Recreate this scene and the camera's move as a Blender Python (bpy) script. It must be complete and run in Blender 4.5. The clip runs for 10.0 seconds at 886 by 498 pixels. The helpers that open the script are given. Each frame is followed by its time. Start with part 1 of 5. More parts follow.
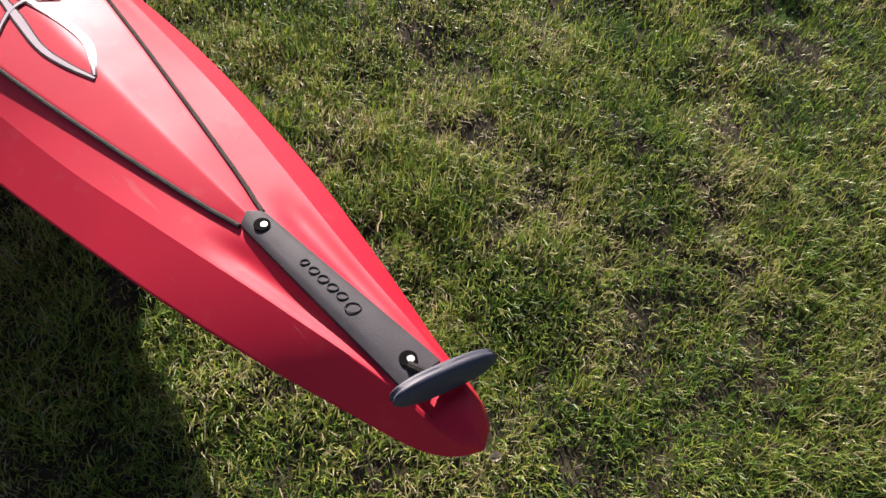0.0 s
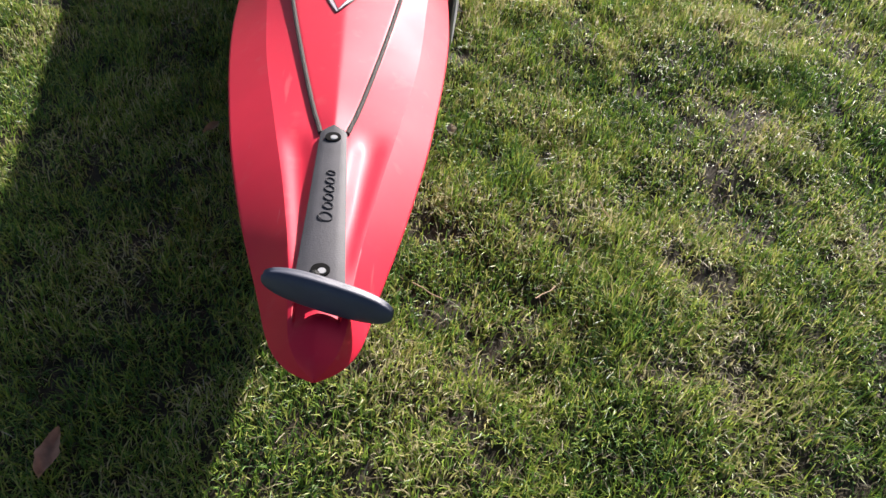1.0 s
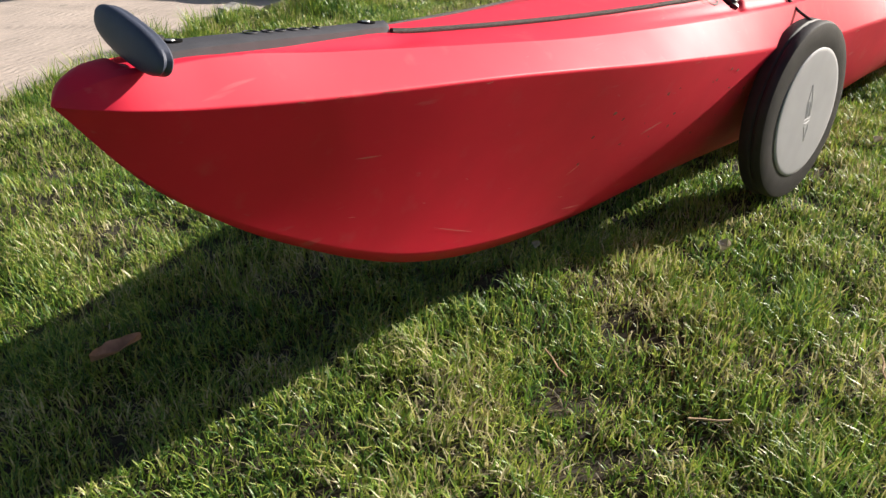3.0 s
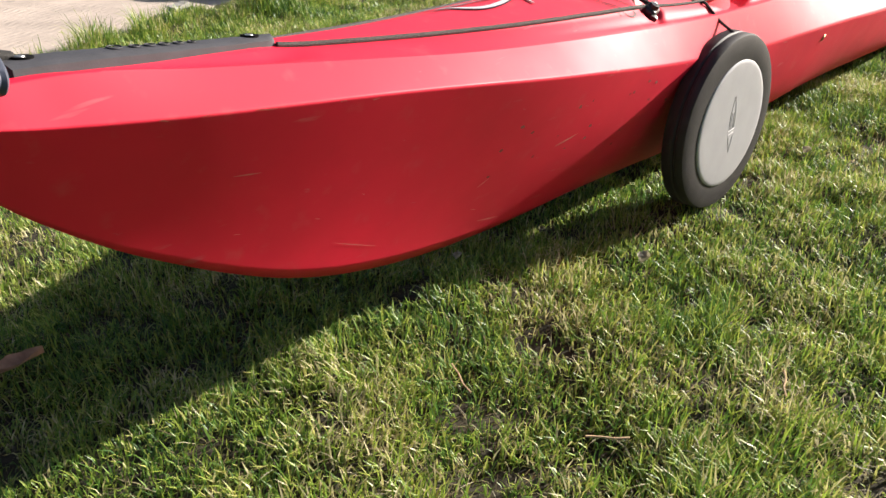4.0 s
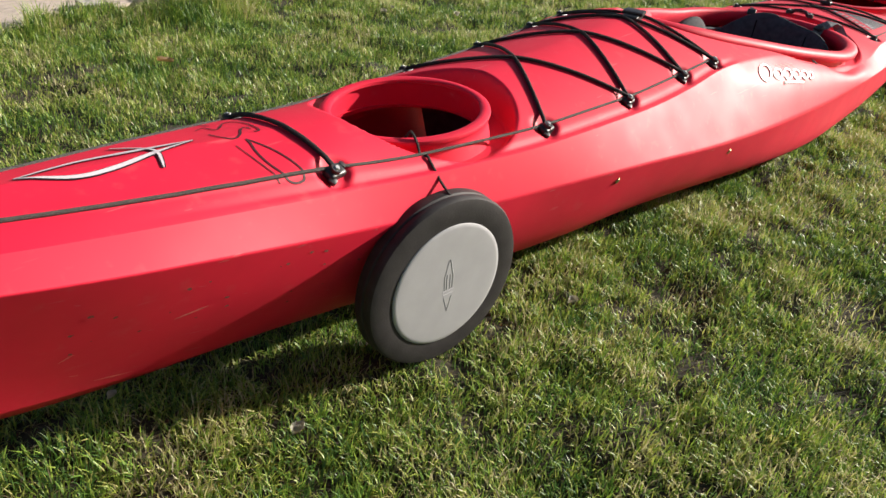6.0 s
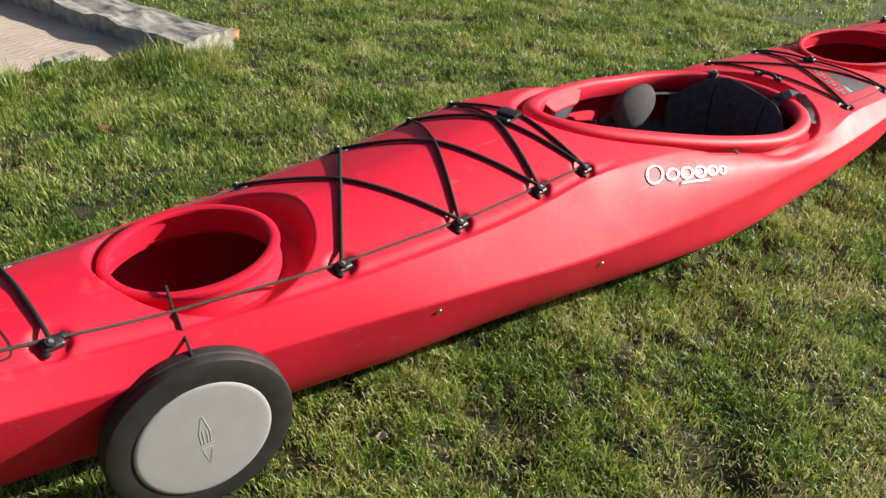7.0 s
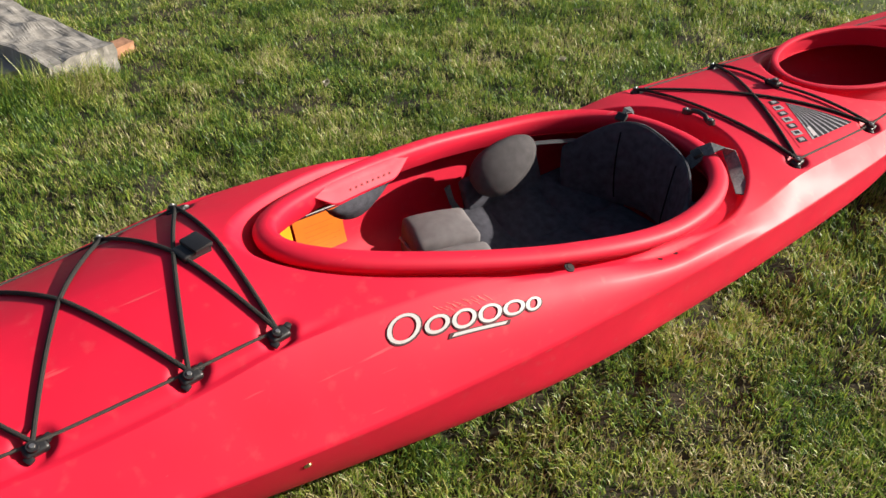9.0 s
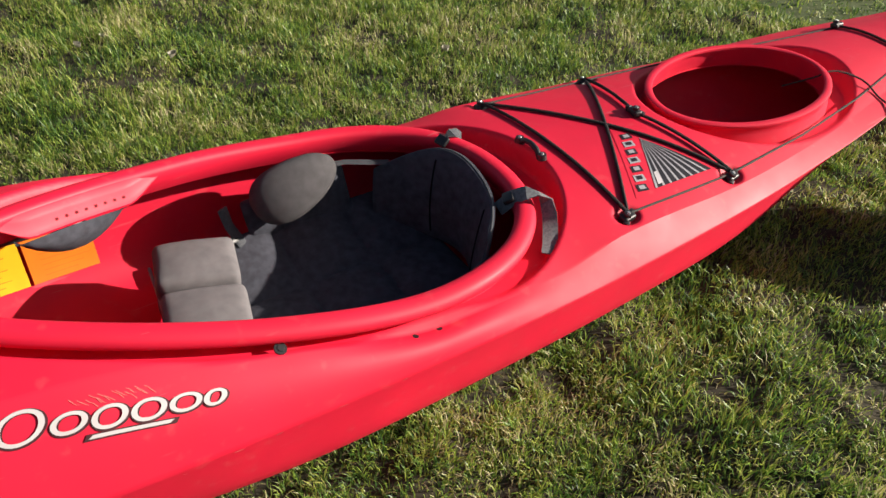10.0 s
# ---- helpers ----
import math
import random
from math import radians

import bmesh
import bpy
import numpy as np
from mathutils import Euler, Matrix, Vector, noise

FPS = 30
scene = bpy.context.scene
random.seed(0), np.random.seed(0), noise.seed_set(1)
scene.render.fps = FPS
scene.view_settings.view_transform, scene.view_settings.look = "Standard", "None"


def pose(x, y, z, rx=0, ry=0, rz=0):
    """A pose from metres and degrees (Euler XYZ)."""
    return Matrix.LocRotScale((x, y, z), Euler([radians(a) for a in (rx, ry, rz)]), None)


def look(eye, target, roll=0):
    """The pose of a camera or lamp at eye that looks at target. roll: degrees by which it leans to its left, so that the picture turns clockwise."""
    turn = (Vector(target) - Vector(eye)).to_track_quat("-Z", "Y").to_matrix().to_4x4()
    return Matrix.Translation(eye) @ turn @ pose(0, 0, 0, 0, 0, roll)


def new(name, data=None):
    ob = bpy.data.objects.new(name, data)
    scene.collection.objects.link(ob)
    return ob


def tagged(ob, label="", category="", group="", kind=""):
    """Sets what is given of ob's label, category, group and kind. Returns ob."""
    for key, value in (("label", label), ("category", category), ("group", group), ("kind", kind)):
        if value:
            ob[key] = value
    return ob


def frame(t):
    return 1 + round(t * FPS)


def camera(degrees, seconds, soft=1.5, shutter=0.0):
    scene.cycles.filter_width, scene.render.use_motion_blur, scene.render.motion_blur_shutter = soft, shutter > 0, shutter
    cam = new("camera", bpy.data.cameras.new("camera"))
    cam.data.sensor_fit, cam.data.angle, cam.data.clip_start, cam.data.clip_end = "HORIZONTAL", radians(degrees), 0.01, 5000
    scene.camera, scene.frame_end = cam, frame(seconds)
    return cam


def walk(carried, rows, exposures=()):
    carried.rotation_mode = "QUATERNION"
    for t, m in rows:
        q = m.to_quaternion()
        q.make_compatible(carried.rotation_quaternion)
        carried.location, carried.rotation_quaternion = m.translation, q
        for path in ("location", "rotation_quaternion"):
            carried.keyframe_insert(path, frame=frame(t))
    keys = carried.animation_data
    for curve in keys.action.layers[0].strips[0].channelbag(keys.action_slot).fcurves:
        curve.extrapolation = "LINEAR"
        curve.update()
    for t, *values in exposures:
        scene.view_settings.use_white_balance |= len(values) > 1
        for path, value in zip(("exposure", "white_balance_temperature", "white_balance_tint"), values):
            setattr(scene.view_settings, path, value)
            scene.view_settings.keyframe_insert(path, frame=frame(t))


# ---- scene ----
cam = camera(57.3, 10.0)
PATH = [
    (0, (-0.089, 0.253, 1.045), (0.563, -0.705, -0.584), 14.2),
    (0.3, (-0.136, 0.148, 0.975), (0.544, -0.604, -0.749), 15.8),
    (0.5, (-0.181, 0.092, 0.986), (0.653, -0.539, -0.719), 12.3),
    (0.8, (-0.273, 0.01, 0.972), (0.907, -0.377, -0.596), 7.7),
    (1, (-0.341, -0.039, 0.943), (1.008, -0.219, -0.522), 7.1),
    (1.2, (-0.364, -0.102, 0.932), (1.019, -0.057, -0.511), 3.3),
    (1.5, (-0.323, -0.212, 0.857), (1.151, 0.143, -0.448), 2.0),
    (1.7, (-0.282, -0.298, 0.807), (1.245, 0.203, -0.383), 3.1),
    (2, (-0.264, -0.38, 0.725), (1.274, 0.414, -0.278), -0.5),
    (2.2, (-0.272, -0.416, 0.68), (1.229, 0.567, -0.205), -4.2),
    (3.3, (-0.216, -0.508, 0.559), (1.159, 0.599, -0.382), -2.5),
    (3.5, (-0.2, -0.517, 0.559), (1.195, 0.561, -0.386), -2.2),
    (4, (-0.18, -0.544, 0.577), (1.243, 0.509, -0.354), -1.7),
    (4.5, (-0.152, -0.596, 0.605), (1.313, 0.431, -0.29), 0.9),
    (5, (-0.13, -0.693, 0.686), (1.356, 0.332, -0.175), 4.8),
    (5.2, (-0.088, -0.728, 0.707), (1.385, 0.303, -0.169), 5.9),
    (6.3, (0.418, -0.857, 0.83), (1.717, 0.257, -0.206), 4.2),
    (6.5, (0.514, -0.913, 0.871), (1.771, 0.253, -0.159), 3.0),
    (7, (0.704, -1.029, 1.004), (1.889, 0.203, -0.034), 3.1),
    (7.5, (0.931, -0.954, 1.024), (2.096, 0.223, -0.098), 6.5),
    (8, (1.134, -0.882, 1.07), (2.255, 0.259, -0.13), 7.0),
    (8.5, (1.311, -0.897, 1.033), (2.318, 0.346, -0.168), 2.1),
    (9, (1.608, -0.992, 1.056), (2.531, 0.349, -0.106), -2.1),
    (9.5, (1.848, -0.989, 1.033), (2.74, 0.33, -0.177), -0.3),
    (10, (2.114, -0.969, 1.054), (3.004, 0.296, -0.215), 3.0),
]
LIGHTNESS = ((0, 0.86, 6400, 25), (0.5, 1.20, 6250, 22), (1, 1.22, 6050, 18), (1.5, 1.03, 6050, 14), (2, 0.74, 6150, 14), (2.75, 0.92, 6300, 12), (3.5, 1.20, 6400, 13), (4, 1.28, 6400, 13), (4.5, 1.10, 6350, 12), (5.2, 0.88, 6350, 11), (6.5, 0.96, 6450, 10), (8, 0.80, 6600, 11), (10, 0.83, 6600, 12))
walk(cam, [(t, look(eye, target, roll)) for t, eye, target, roll in PATH], LIGHTNESS)

# ---- world and sun ----
SUN_TO = Vector((2.12, -1.15, 1.0)).normalized()
world = bpy.data.worlds.new("world")
scene.world = world
world.use_nodes = True
wn = world.node_tree
sky = wn.nodes.new("ShaderNodeTexSky")
sky.sky_type = "NISHITA"
sky.sun_disc = False
sky.dust_density = 2.5
sky.sun_elevation = math.asin(SUN_TO.z)
sky.sun_rotation = math.atan2(SUN_TO.x, SUN_TO.y)
wn.links.new(sky.outputs[0], wn.nodes["Background"].inputs[0])
wn.nodes["Background"].inputs[1].default_value = 0.047
sun_data = bpy.data.lights.new("sun", "SUN")
sun_data.energy = 5.0
sun_data.angle = radians(0.55)
sun_data.color = (1.0, 0.925, 0.81)
sun = new("sun", sun_data)
sun.matrix_world = look(SUN_TO * 20, (0, 0, 0))


# ---- materials ----
def material(name, color, rough=0.5, metal=0.0, var=0.12, scale=30.0, bump=0.0, bump_scale=200.0, spec=0.5, spots=None):
    """Principled surface with mottling at two scales and fine relief."""
    m = bpy.data.materials.new(name)
    m.use_nodes = True
    n, l = m.node_tree.nodes, m.node_tree.links
    b = n["Principled BSDF"]
    b.inputs["Roughness"].default_value = rough
    b.inputs["Metallic"].default_value = metal
    b.inputs["Specular IOR Level"].default_value = spec
    co = n.new("ShaderNodeTexCoord")
    big = n.new("ShaderNodeTexNoise")
    big.inputs["Scale"].default_value = scale
    big.inputs["Detail"].default_value = 5.0
    l.new(co.outputs["Object"], big.inputs["Vector"])
    ramp = n.new("ShaderNodeValToRGB")
    ramp.color_ramp.elements[0].position, ramp.color_ramp.elements[1].position = 0.3, 0.72
    ramp.color_ramp.elements[0].color = (*[c * (1 - var) for c in color], 1)
    ramp.color_ramp.elements[1].color = (*[min(1, c * (1 + var)) for c in color], 1)
    l.new(big.outputs[0], ramp.inputs[0])
    last = ramp.outputs[0]
    if spots:
        tint, amount, size = spots
        fine = n.new("ShaderNodeTexNoise")
        fine.inputs["Scale"].default_value = size
        fine.inputs["Detail"].default_value = 8.0
        l.new(co.outputs["Object"], fine.inputs["Vector"])
        cut = n.new("ShaderNodeValToRGB")
        cut.color_ramp.elements[0].position, cut.color_ramp.elements[1].position = 0.60, 0.75
        cut.color_ramp.elements[1].color = (amount, amount, amount, 1)
        l.new(fine.outputs[0], cut.inputs[0])
        mix = n.new("ShaderNodeMix")
        mix.data_type = "RGBA"
        l.new(cut.outputs[0], mix.inputs[0])
        l.new(last, mix.inputs[6])
        mix.inputs[7].default_value = (*tint, 1)
        last = mix.outputs[2]
    l.new(last, b.inputs["Base Color"])
    if bump:
        rel = n.new("ShaderNodeTexNoise")
        rel.inputs["Scale"].default_value = bump_scale
        rel.inputs["Detail"].default_value = 4.0
        l.new(co.outputs["Object"], rel.inputs["Vector"])
        bp = n.new("ShaderNodeBump")
        bp.inputs["Strength"].default_value = bump
        bp.inputs["Distance"].default_value = 0.002
        l.new(rel.outputs[0], bp.inputs["Height"])
        l.new(bp.outputs[0], b.inputs["Normal"])
    return m


RED = material("red_polyethylene", (0.65, 0.006, 0.036), 0.40, var=0.08, scale=9, bump=0.02, bump_scale=320, spec=0.42, spots=((0.60, 0.18, 0.16), 0.14, 38))
RED.node_tree.nodes["Principled BSDF"].inputs["Coat Weight"].default_value = 0.025
RED.node_tree.nodes["Principled BSDF"].inputs["Coat Roughness"].default_value = 0.25


def add_scuffs(m, tint):
    """Fine pale scratches along the hull and an uneven polish."""
    n, l = m.node_tree.nodes, m.node_tree.links
    b = n["Principled BSDF"]
    last = b.inputs["Base Color"].links[0].from_socket
    co = n.new("ShaderNodeTexCoord")
    for k, (stretch, cut, amount) in enumerate((((5.0, 60.0, 70.0), 0.70, 0.40), ((26.0, 190.0, 60.0), 0.735, 0.5))):
        mp = n.new("ShaderNodeMapping")
        mp.inputs["Scale"].default_value = stretch
        mp.inputs["Rotation"].default_value = (0.2, 0.15 - 0.5 * k, 0.1 + 0.4 * k)
        l.new(co.outputs["Object"], mp.inputs["Vector"])
        tx = n.new("ShaderNodeTexNoise")
        tx.inputs["Scale"].default_value = 1.0
        tx.inputs["Detail"].default_value = 3.0
        l.new(mp.outputs[0], tx.inputs["Vector"])
        mr = n.new("ShaderNodeMapRange")
        mr.inputs[1].default_value, mr.inputs[2].default_value, mr.inputs[4].default_value = cut, cut + 0.05, amount
        l.new(tx.outputs[0], mr.inputs[0])
        mix = n.new("ShaderNodeMix")
        mix.data_type = "RGBA"
        l.new(mr.outputs[0], mix.inputs[0])
        l.new(last, mix.inputs[6])
        mix.inputs[7].default_value = (*tint, 1)
        last = mix.outputs[2]
    l.new(last, b.inputs["Base Color"])
    tx = n.new("ShaderNodeTexNoise")
    tx.inputs["Scale"].default_value = 14.0
    tx.inputs["Detail"].default_value = 6.0
    l.new(co.outputs["Object"], tx.inputs["Vector"])
    mr = n.new("ShaderNodeMapRange")
    mr.inputs[1].default_value, mr.inputs[2].default_value = 0.3, 0.7
    mr.inputs[3].default_value, mr.inputs[4].default_value = 0.57, 0.64
    l.new(tx.outputs[0], mr.inputs[0])
    l.new(mr.outputs[0], b.inputs["Roughness"])


add_scuffs(RED, (0.60, 0.13, 0.14))
BLACK = material("black_plastic", (0.015, 0.015, 0.017), 0.42, bump=0.1)
CORD = material("black_cord", (0.02, 0.019, 0.018), 0.85, var=0.5, scale=900, bump=0.6, bump_scale=1500)
LINE = material("grey_flecked_cord", (0.055, 0.05, 0.045), 0.85, var=0.7, scale=700, bump=0.6, bump_scale=1500)
RUBBER = material("grey_rubber", (0.055, 0.055, 0.062), 0.62, var=0.12, scale=60, bump=0.15, bump_scale=600, spec=0.3)
RUBBER_MARK = material("dark_rubber", (0.034, 0.034, 0.039), 0.6, spec=0.3)
HANDLE = material("slate_rubber", (0.050, 0.058, 0.085), 0.5, var=0.1, scale=80, bump=0.1, bump_scale=600)
COVER_RIM = material("black_rubber", (0.027, 0.024, 0.025), 0.6, var=0.25, scale=40, bump=0.2, bump_scale=300, spec=0.3)
COVER_TOP = material("light_grey_plastic", (0.33, 0.325, 0.34), 0.6, var=0.05, scale=30, bump=0.1, bump_scale=500)
CHROME = material("steel", (0.45, 0.45, 0.45), 0.42, metal=1.0)
BRASS = material("dull_brass", (0.42, 0.33, 0.17), 0.4, metal=0.9)
LILAC = material("pale_lilac_decal", (0.62, 0.55, 0.58), 0.45, var=0.08)
WHITE = material("white_decal", (0.54, 0.50, 0.51), 0.4, var=0.05)
SILVER = material("silver_decal", (0.34, 0.33, 0.35), 0.4, var=0.1)
DARKDECAL = material("dark_decal", (0.018, 0.016, 0.02), 0.4)
ETCH = material("dark_etched_line", (0.05, 0.008, 0.012), 0.6)
# near-black that stands in for the shade down in a hole or seam
RECESS_SHADE = material("recess_shade", (0.004, 0.004, 0.004), 0.9, spec=0.1)
# darker copy of the hull's red, for the shade inside small holes
HOLE_SHADE = material("red_hole_shade", (0.20, 0.004, 0.012), 0.6)
FABRIC = material("dark_grey_fabric", (0.066, 0.068, 0.084), 0.95, var=0.25, scale=60, bump=0.5, bump_scale=900, spec=0.1)
# lighter copy of the pad grey: sunlight on the cushions put into the colour
SUNLIT_PAD = material("sunlit_neoprene", (0.17, 0.16, 0.165), 0.9, var=0.12, scale=50, bump=0.5, bump_scale=900, spec=0.15)
# darker copy for the hip pad, its shade put into the colour
SHADED_PAD = material("shaded_neoprene", (0.078, 0.074, 0.078), 0.9, var=0.15, scale=50, bump=0.5, bump_scale=900, spec=0.15)
PIPING = material("pale_piping", (0.35, 0.35, 0.37), 0.8)
WEB = material("grey_webbing", (0.06, 0.065, 0.075), 0.8, var=0.3, scale=300, bump=0.5, bump_scale=1200)
PALEWEB = material("faded_grey_webbing", (0.15, 0.155, 0.165), 0.8, var=0.35, scale=200, bump=0.5, bump_scale=1200)
ORANGE = material("orange_label", (0.70, 0.17, 0.008), 0.5, var=0.06)
YELLOW = material("yellow_label", (0.70, 0.40, 0.008), 0.5, var=0.06)
LEAF = material("dry_leaf", (0.52, 0.33, 0.23), 0.8, var=0.35, scale=60)
PALE = material("pale_petal", (0.50, 0.47, 0.39), 0.8, var=0.2)
CONCRETE = material("weathered_concrete", (0.50, 0.415, 0.35), 0.9, var=0.16, scale=5, bump=0.4, bump_scale=90, spots=((0.28, 0.25, 0.2), 0.6, 14))
GRANITE = material("grey_granite", (0.30, 0.285, 0.26), 0.85, var=0.40, scale=22, bump=0.9, bump_scale=60, spots=((0.12, 0.115, 0.10), 0.7, 30))
def add_ribs(m, across, size, depth):
    """Ribs left by the broom in wet concrete."""
    n, l = m.node_tree.nodes, m.node_tree.links
    b = n["Principled BSDF"]
    co = n.new("ShaderNodeTexCoord")
    mp = n.new("ShaderNodeMapping")
    mp.inputs["Rotation"].default_value = (0, 0, across)
    l.new(co.outputs["Object"], mp.inputs["Vector"])
    wv = n.new("ShaderNodeTexWave")
    wv.inputs["Scale"].default_value = size
    wv.inputs["Distortion"].default_value = 7.0
    wv.inputs["Detail"].default_value = 3.0
    l.new(mp.outputs[0], wv.inputs["Vector"])
    bp = n.new("ShaderNodeBump")
    bp.inputs["Strength"].default_value = 0.4
    bp.inputs["Distance"].default_value = depth
    l.new(wv.outputs["Fac"], bp.inputs["Height"])
    l.new(b.inputs["Normal"].links[0].from_socket, bp.inputs["Normal"])
    l.new(bp.outputs[0], b.inputs["Normal"])


add_ribs(CONCRETE, 1.35, 9.0, 0.003)
POSTSTONE = material("dressed_grey_stone", (0.36, 0.345, 0.315), 0.9, var=0.12, scale=14, bump=0.5, bump_scale=120)
TERRACOTTA = material("terracotta_brick", (0.42, 0.22, 0.13), 0.9, var=0.25, scale=25, bump=0.6, bump_scale=80)
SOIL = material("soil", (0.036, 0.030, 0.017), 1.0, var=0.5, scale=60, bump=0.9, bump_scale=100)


TURF = material("distant_turf", (0.062, 0.084, 0.024), 1.0, var=0.35, scale=3, bump=1.0, bump_scale=80, spots=((0.05, 0.045, 0.022), 0.7, 30))


# ---- helpers for meshes ----
def link(name, data, mat, parent=None, label="", smooth=True):
    ob = new(name, data)
    data.materials.append(mat)
    if smooth:
        data.polygons.foreach_set("use_smooth", [True] * len(data.polygons))
        if len(data.polygons) < 30000:
            data.set_sharp_from_angle(angle=radians(42))
    if parent:
        ob.parent = parent
    if label:
        ob["label"] = label
    return ob


def part(name, bm, mat, parent, label="", smooth=True):
    bmesh.ops.recalc_face_normals(bm, faces=bm.faces)
    me = bpy.data.meshes.new(name)
    bm.to_mesh(me)
    bm.free()
    return link(name, me, mat, parent, label, smooth)


def thing(name, label, category, group="", kind="", at=(0, 0, 0)):
    ob = new(name)
    ob.location = at
    ob.empty_display_size = 0.1
    return tagged(ob, label, category, group, kind)


def tube(points, r, sides=8, closed=False, flat=1.0):
    """Swept round section along a polyline."""
    pts = [Vector(p) for p in points]
    bm = bmesh.new()
    rings, n = [], len(pts)
    for i, p in enumerate(pts):
        a, b = (pts[(i - 1) % n], pts[(i + 1) % n]) if closed else (pts[max(i - 1, 0)], pts[min(i + 1, n - 1)])
        d = (b - a).normalized()
        side = d.cross(Vector((0, 0, 1)))
        side = side.normalized() if side.length > 1e-4 else Vector((1, 0, 0))
        up = side.cross(d)
        rings.append([bm.verts.new(p + side * r * math.cos(k * math.tau / sides) + up * r * flat * math.sin(k * math.tau / sides)) for k in range(sides)])
    for i in range(n if closed else n - 1):
        a, b = rings[i], rings[(i + 1) % n]
        for k in range(sides):
            bm.faces.new((a[k], a[(k + 1) % sides], b[(k + 1) % sides], b[k]))
    if not closed:
        bm.faces.new(rings[0])
        bm.faces.new(rings[-1][::-1])
    return bm


def lathe_loop(path, profile, closed_profile=True):
    """Sweeps a profile (out, up) round a closed plan path of (x, y, z, nx, ny)."""
    bm = bmesh.new()
    rings = [[bm.verts.new((x + nx * o, y + ny * o, z + u)) for o, u in profile] for x, y, z, nx, ny in path]
    n, m = len(rings), len(profile)
    for i in range(n):
        a, b = rings[i], rings[(i + 1) % n]
        for k in range(m if closed_profile else m - 1):
            bm.faces.new((a[k], a[(k + 1) % m], b[(k + 1) % m], b[k]))
    return bm


def box(bm, sx, sy, sz, m=Matrix(), bevel=0.0, segs=2):
    made = bmesh.ops.create_cube(bm, size=1.0)["verts"]
    for v in made:
        v.co = Vector((v.co.x * sx, v.co.y * sy, v.co.z * sz))
    if bevel:
        edges = {e for v in made for e in v.link_edges}
        out = bmesh.ops.bevel(bm, geom=list(edges), offset=bevel, segments=segs, affect="EDGES", profile=0.6)
        made = list({v for f in out["faces"] for v in f.verts} | {v for v in made if v.is_valid})
    bmesh.ops.transform(bm, matrix=m, verts=[v for v in made if v.is_valid])
    return made


def disc(bm, r, h, m=Matrix(), segs=24, taper=1.0):
    made = bmesh.ops.create_cone(bm, cap_ends=True, segments=segs, radius1=r, radius2=r * taper, depth=h)["verts"]
    bmesh.ops.transform(bm, matrix=m, verts=made)


def pillow(nu, nv, fn):
    """Closed cushion from fn(u, v, side)."""
    bm = bmesh.new()
    grid = [[[bm.verts.new(fn(i / nu, j / nv, s)) for j in range(nv + 1)] for i in range(nu + 1)] for s in (1, -1)]
    for g in grid:
        for i in range(nu):
            for j in range(nv):
                bm.faces.new((g[i][j], g[i + 1][j], g[i + 1][j + 1], g[i][j + 1]))
    a, b = grid
    ring = [(i, 0) for i in range(nu)] + [(nu, j) for j in range(nv)] + [(i, nv) for i in range(nu, 0, -1)] + [(0, j) for j in range(nv, 0, -1)]
    for k, (i, j) in enumerate(ring):
        p, q = ring[(k + 1) % len(ring)]
        bm.faces.new((a[i][j], a[p][q], b[p][q], b[i][j]))
    bmesh.ops.remove_doubles(bm, verts=bm.verts, dist=1e-5)
    return bm


# ---- the hull's lines: bow at x = 0, stern at x = 4.42, y to starboard ----
def spline(xs, ys):
    """Monotone cubic through the stations."""
    xs, ys = np.array(xs, float), np.array(ys, float)
    h, d = np.diff(xs), np.diff(ys) / np.diff(xs)
    s = np.zeros(len(xs))
    same = d[:-1] * d[1:] > 0
    w1, w2 = 2 * h[1:] + h[:-1], h[1:] + 2 * h[:-1]
    with np.errstate(divide="ignore", invalid="ignore"):
        s[1:-1] = np.where(same, (w1 + w2) / (w1 / d[:-1] + w2 / d[1:]), 0)
    s[0], s[-1] = d[0], d[-1]

    def at(x):
        x = np.clip(np.asarray(x, float), xs[0], xs[-1])
        i = np.clip(np.searchsorted(xs, x) - 1, 0, len(h) - 1)
        t = (x - xs[i]) / h[i]
        return (2 * t**3 - 3 * t**2 + 1) * ys[i] + (t**3 - 2 * t**2 + t) * h[i] * s[i] + (3 * t**2 - 2 * t**3) * ys[i + 1] + (t**3 - t**2) * h[i] * s[i + 1]

    return at


X0, X1 = -0.003, 4.42
keel_z = spline([X0, 0.006, 0.016, 0.033, 0.052, 0.09, 0.13, 0.18, 0.23, 0.30, 0.38, 0.48, 0.60, 0.80, 1.0, 1.25, 1.6, 2.4, 3.1, 3.6, 4.0, 4.25, X1],
                [0.425, 0.412, 0.397, 0.373, 0.350, 0.314, 0.281, 0.246, 0.214, 0.176, 0.144, 0.115, 0.090, 0.060, 0.038, 0.020, 0.010, 0.006, 0.010, 0.030, 0.070, 0.130, 0.24])
chine_y = spline([X0, 0.008, 0.03, 0.09, 0.20, 0.35, 0.64, 0.94, 1.23, 1.53, 1.83, 2.1, 2.4, 2.7, 3.0, 3.3, 3.6, 3.9, 4.2, 4.38, X1],
                 [0.002, 0.019, 0.033, 0.047, 0.074, 0.104, 0.141, 0.154, 0.184, 0.237, 0.277, 0.300, 0.309, 0.305, 0.292, 0.271, 0.240, 0.198, 0.118, 0.040, 0.002])
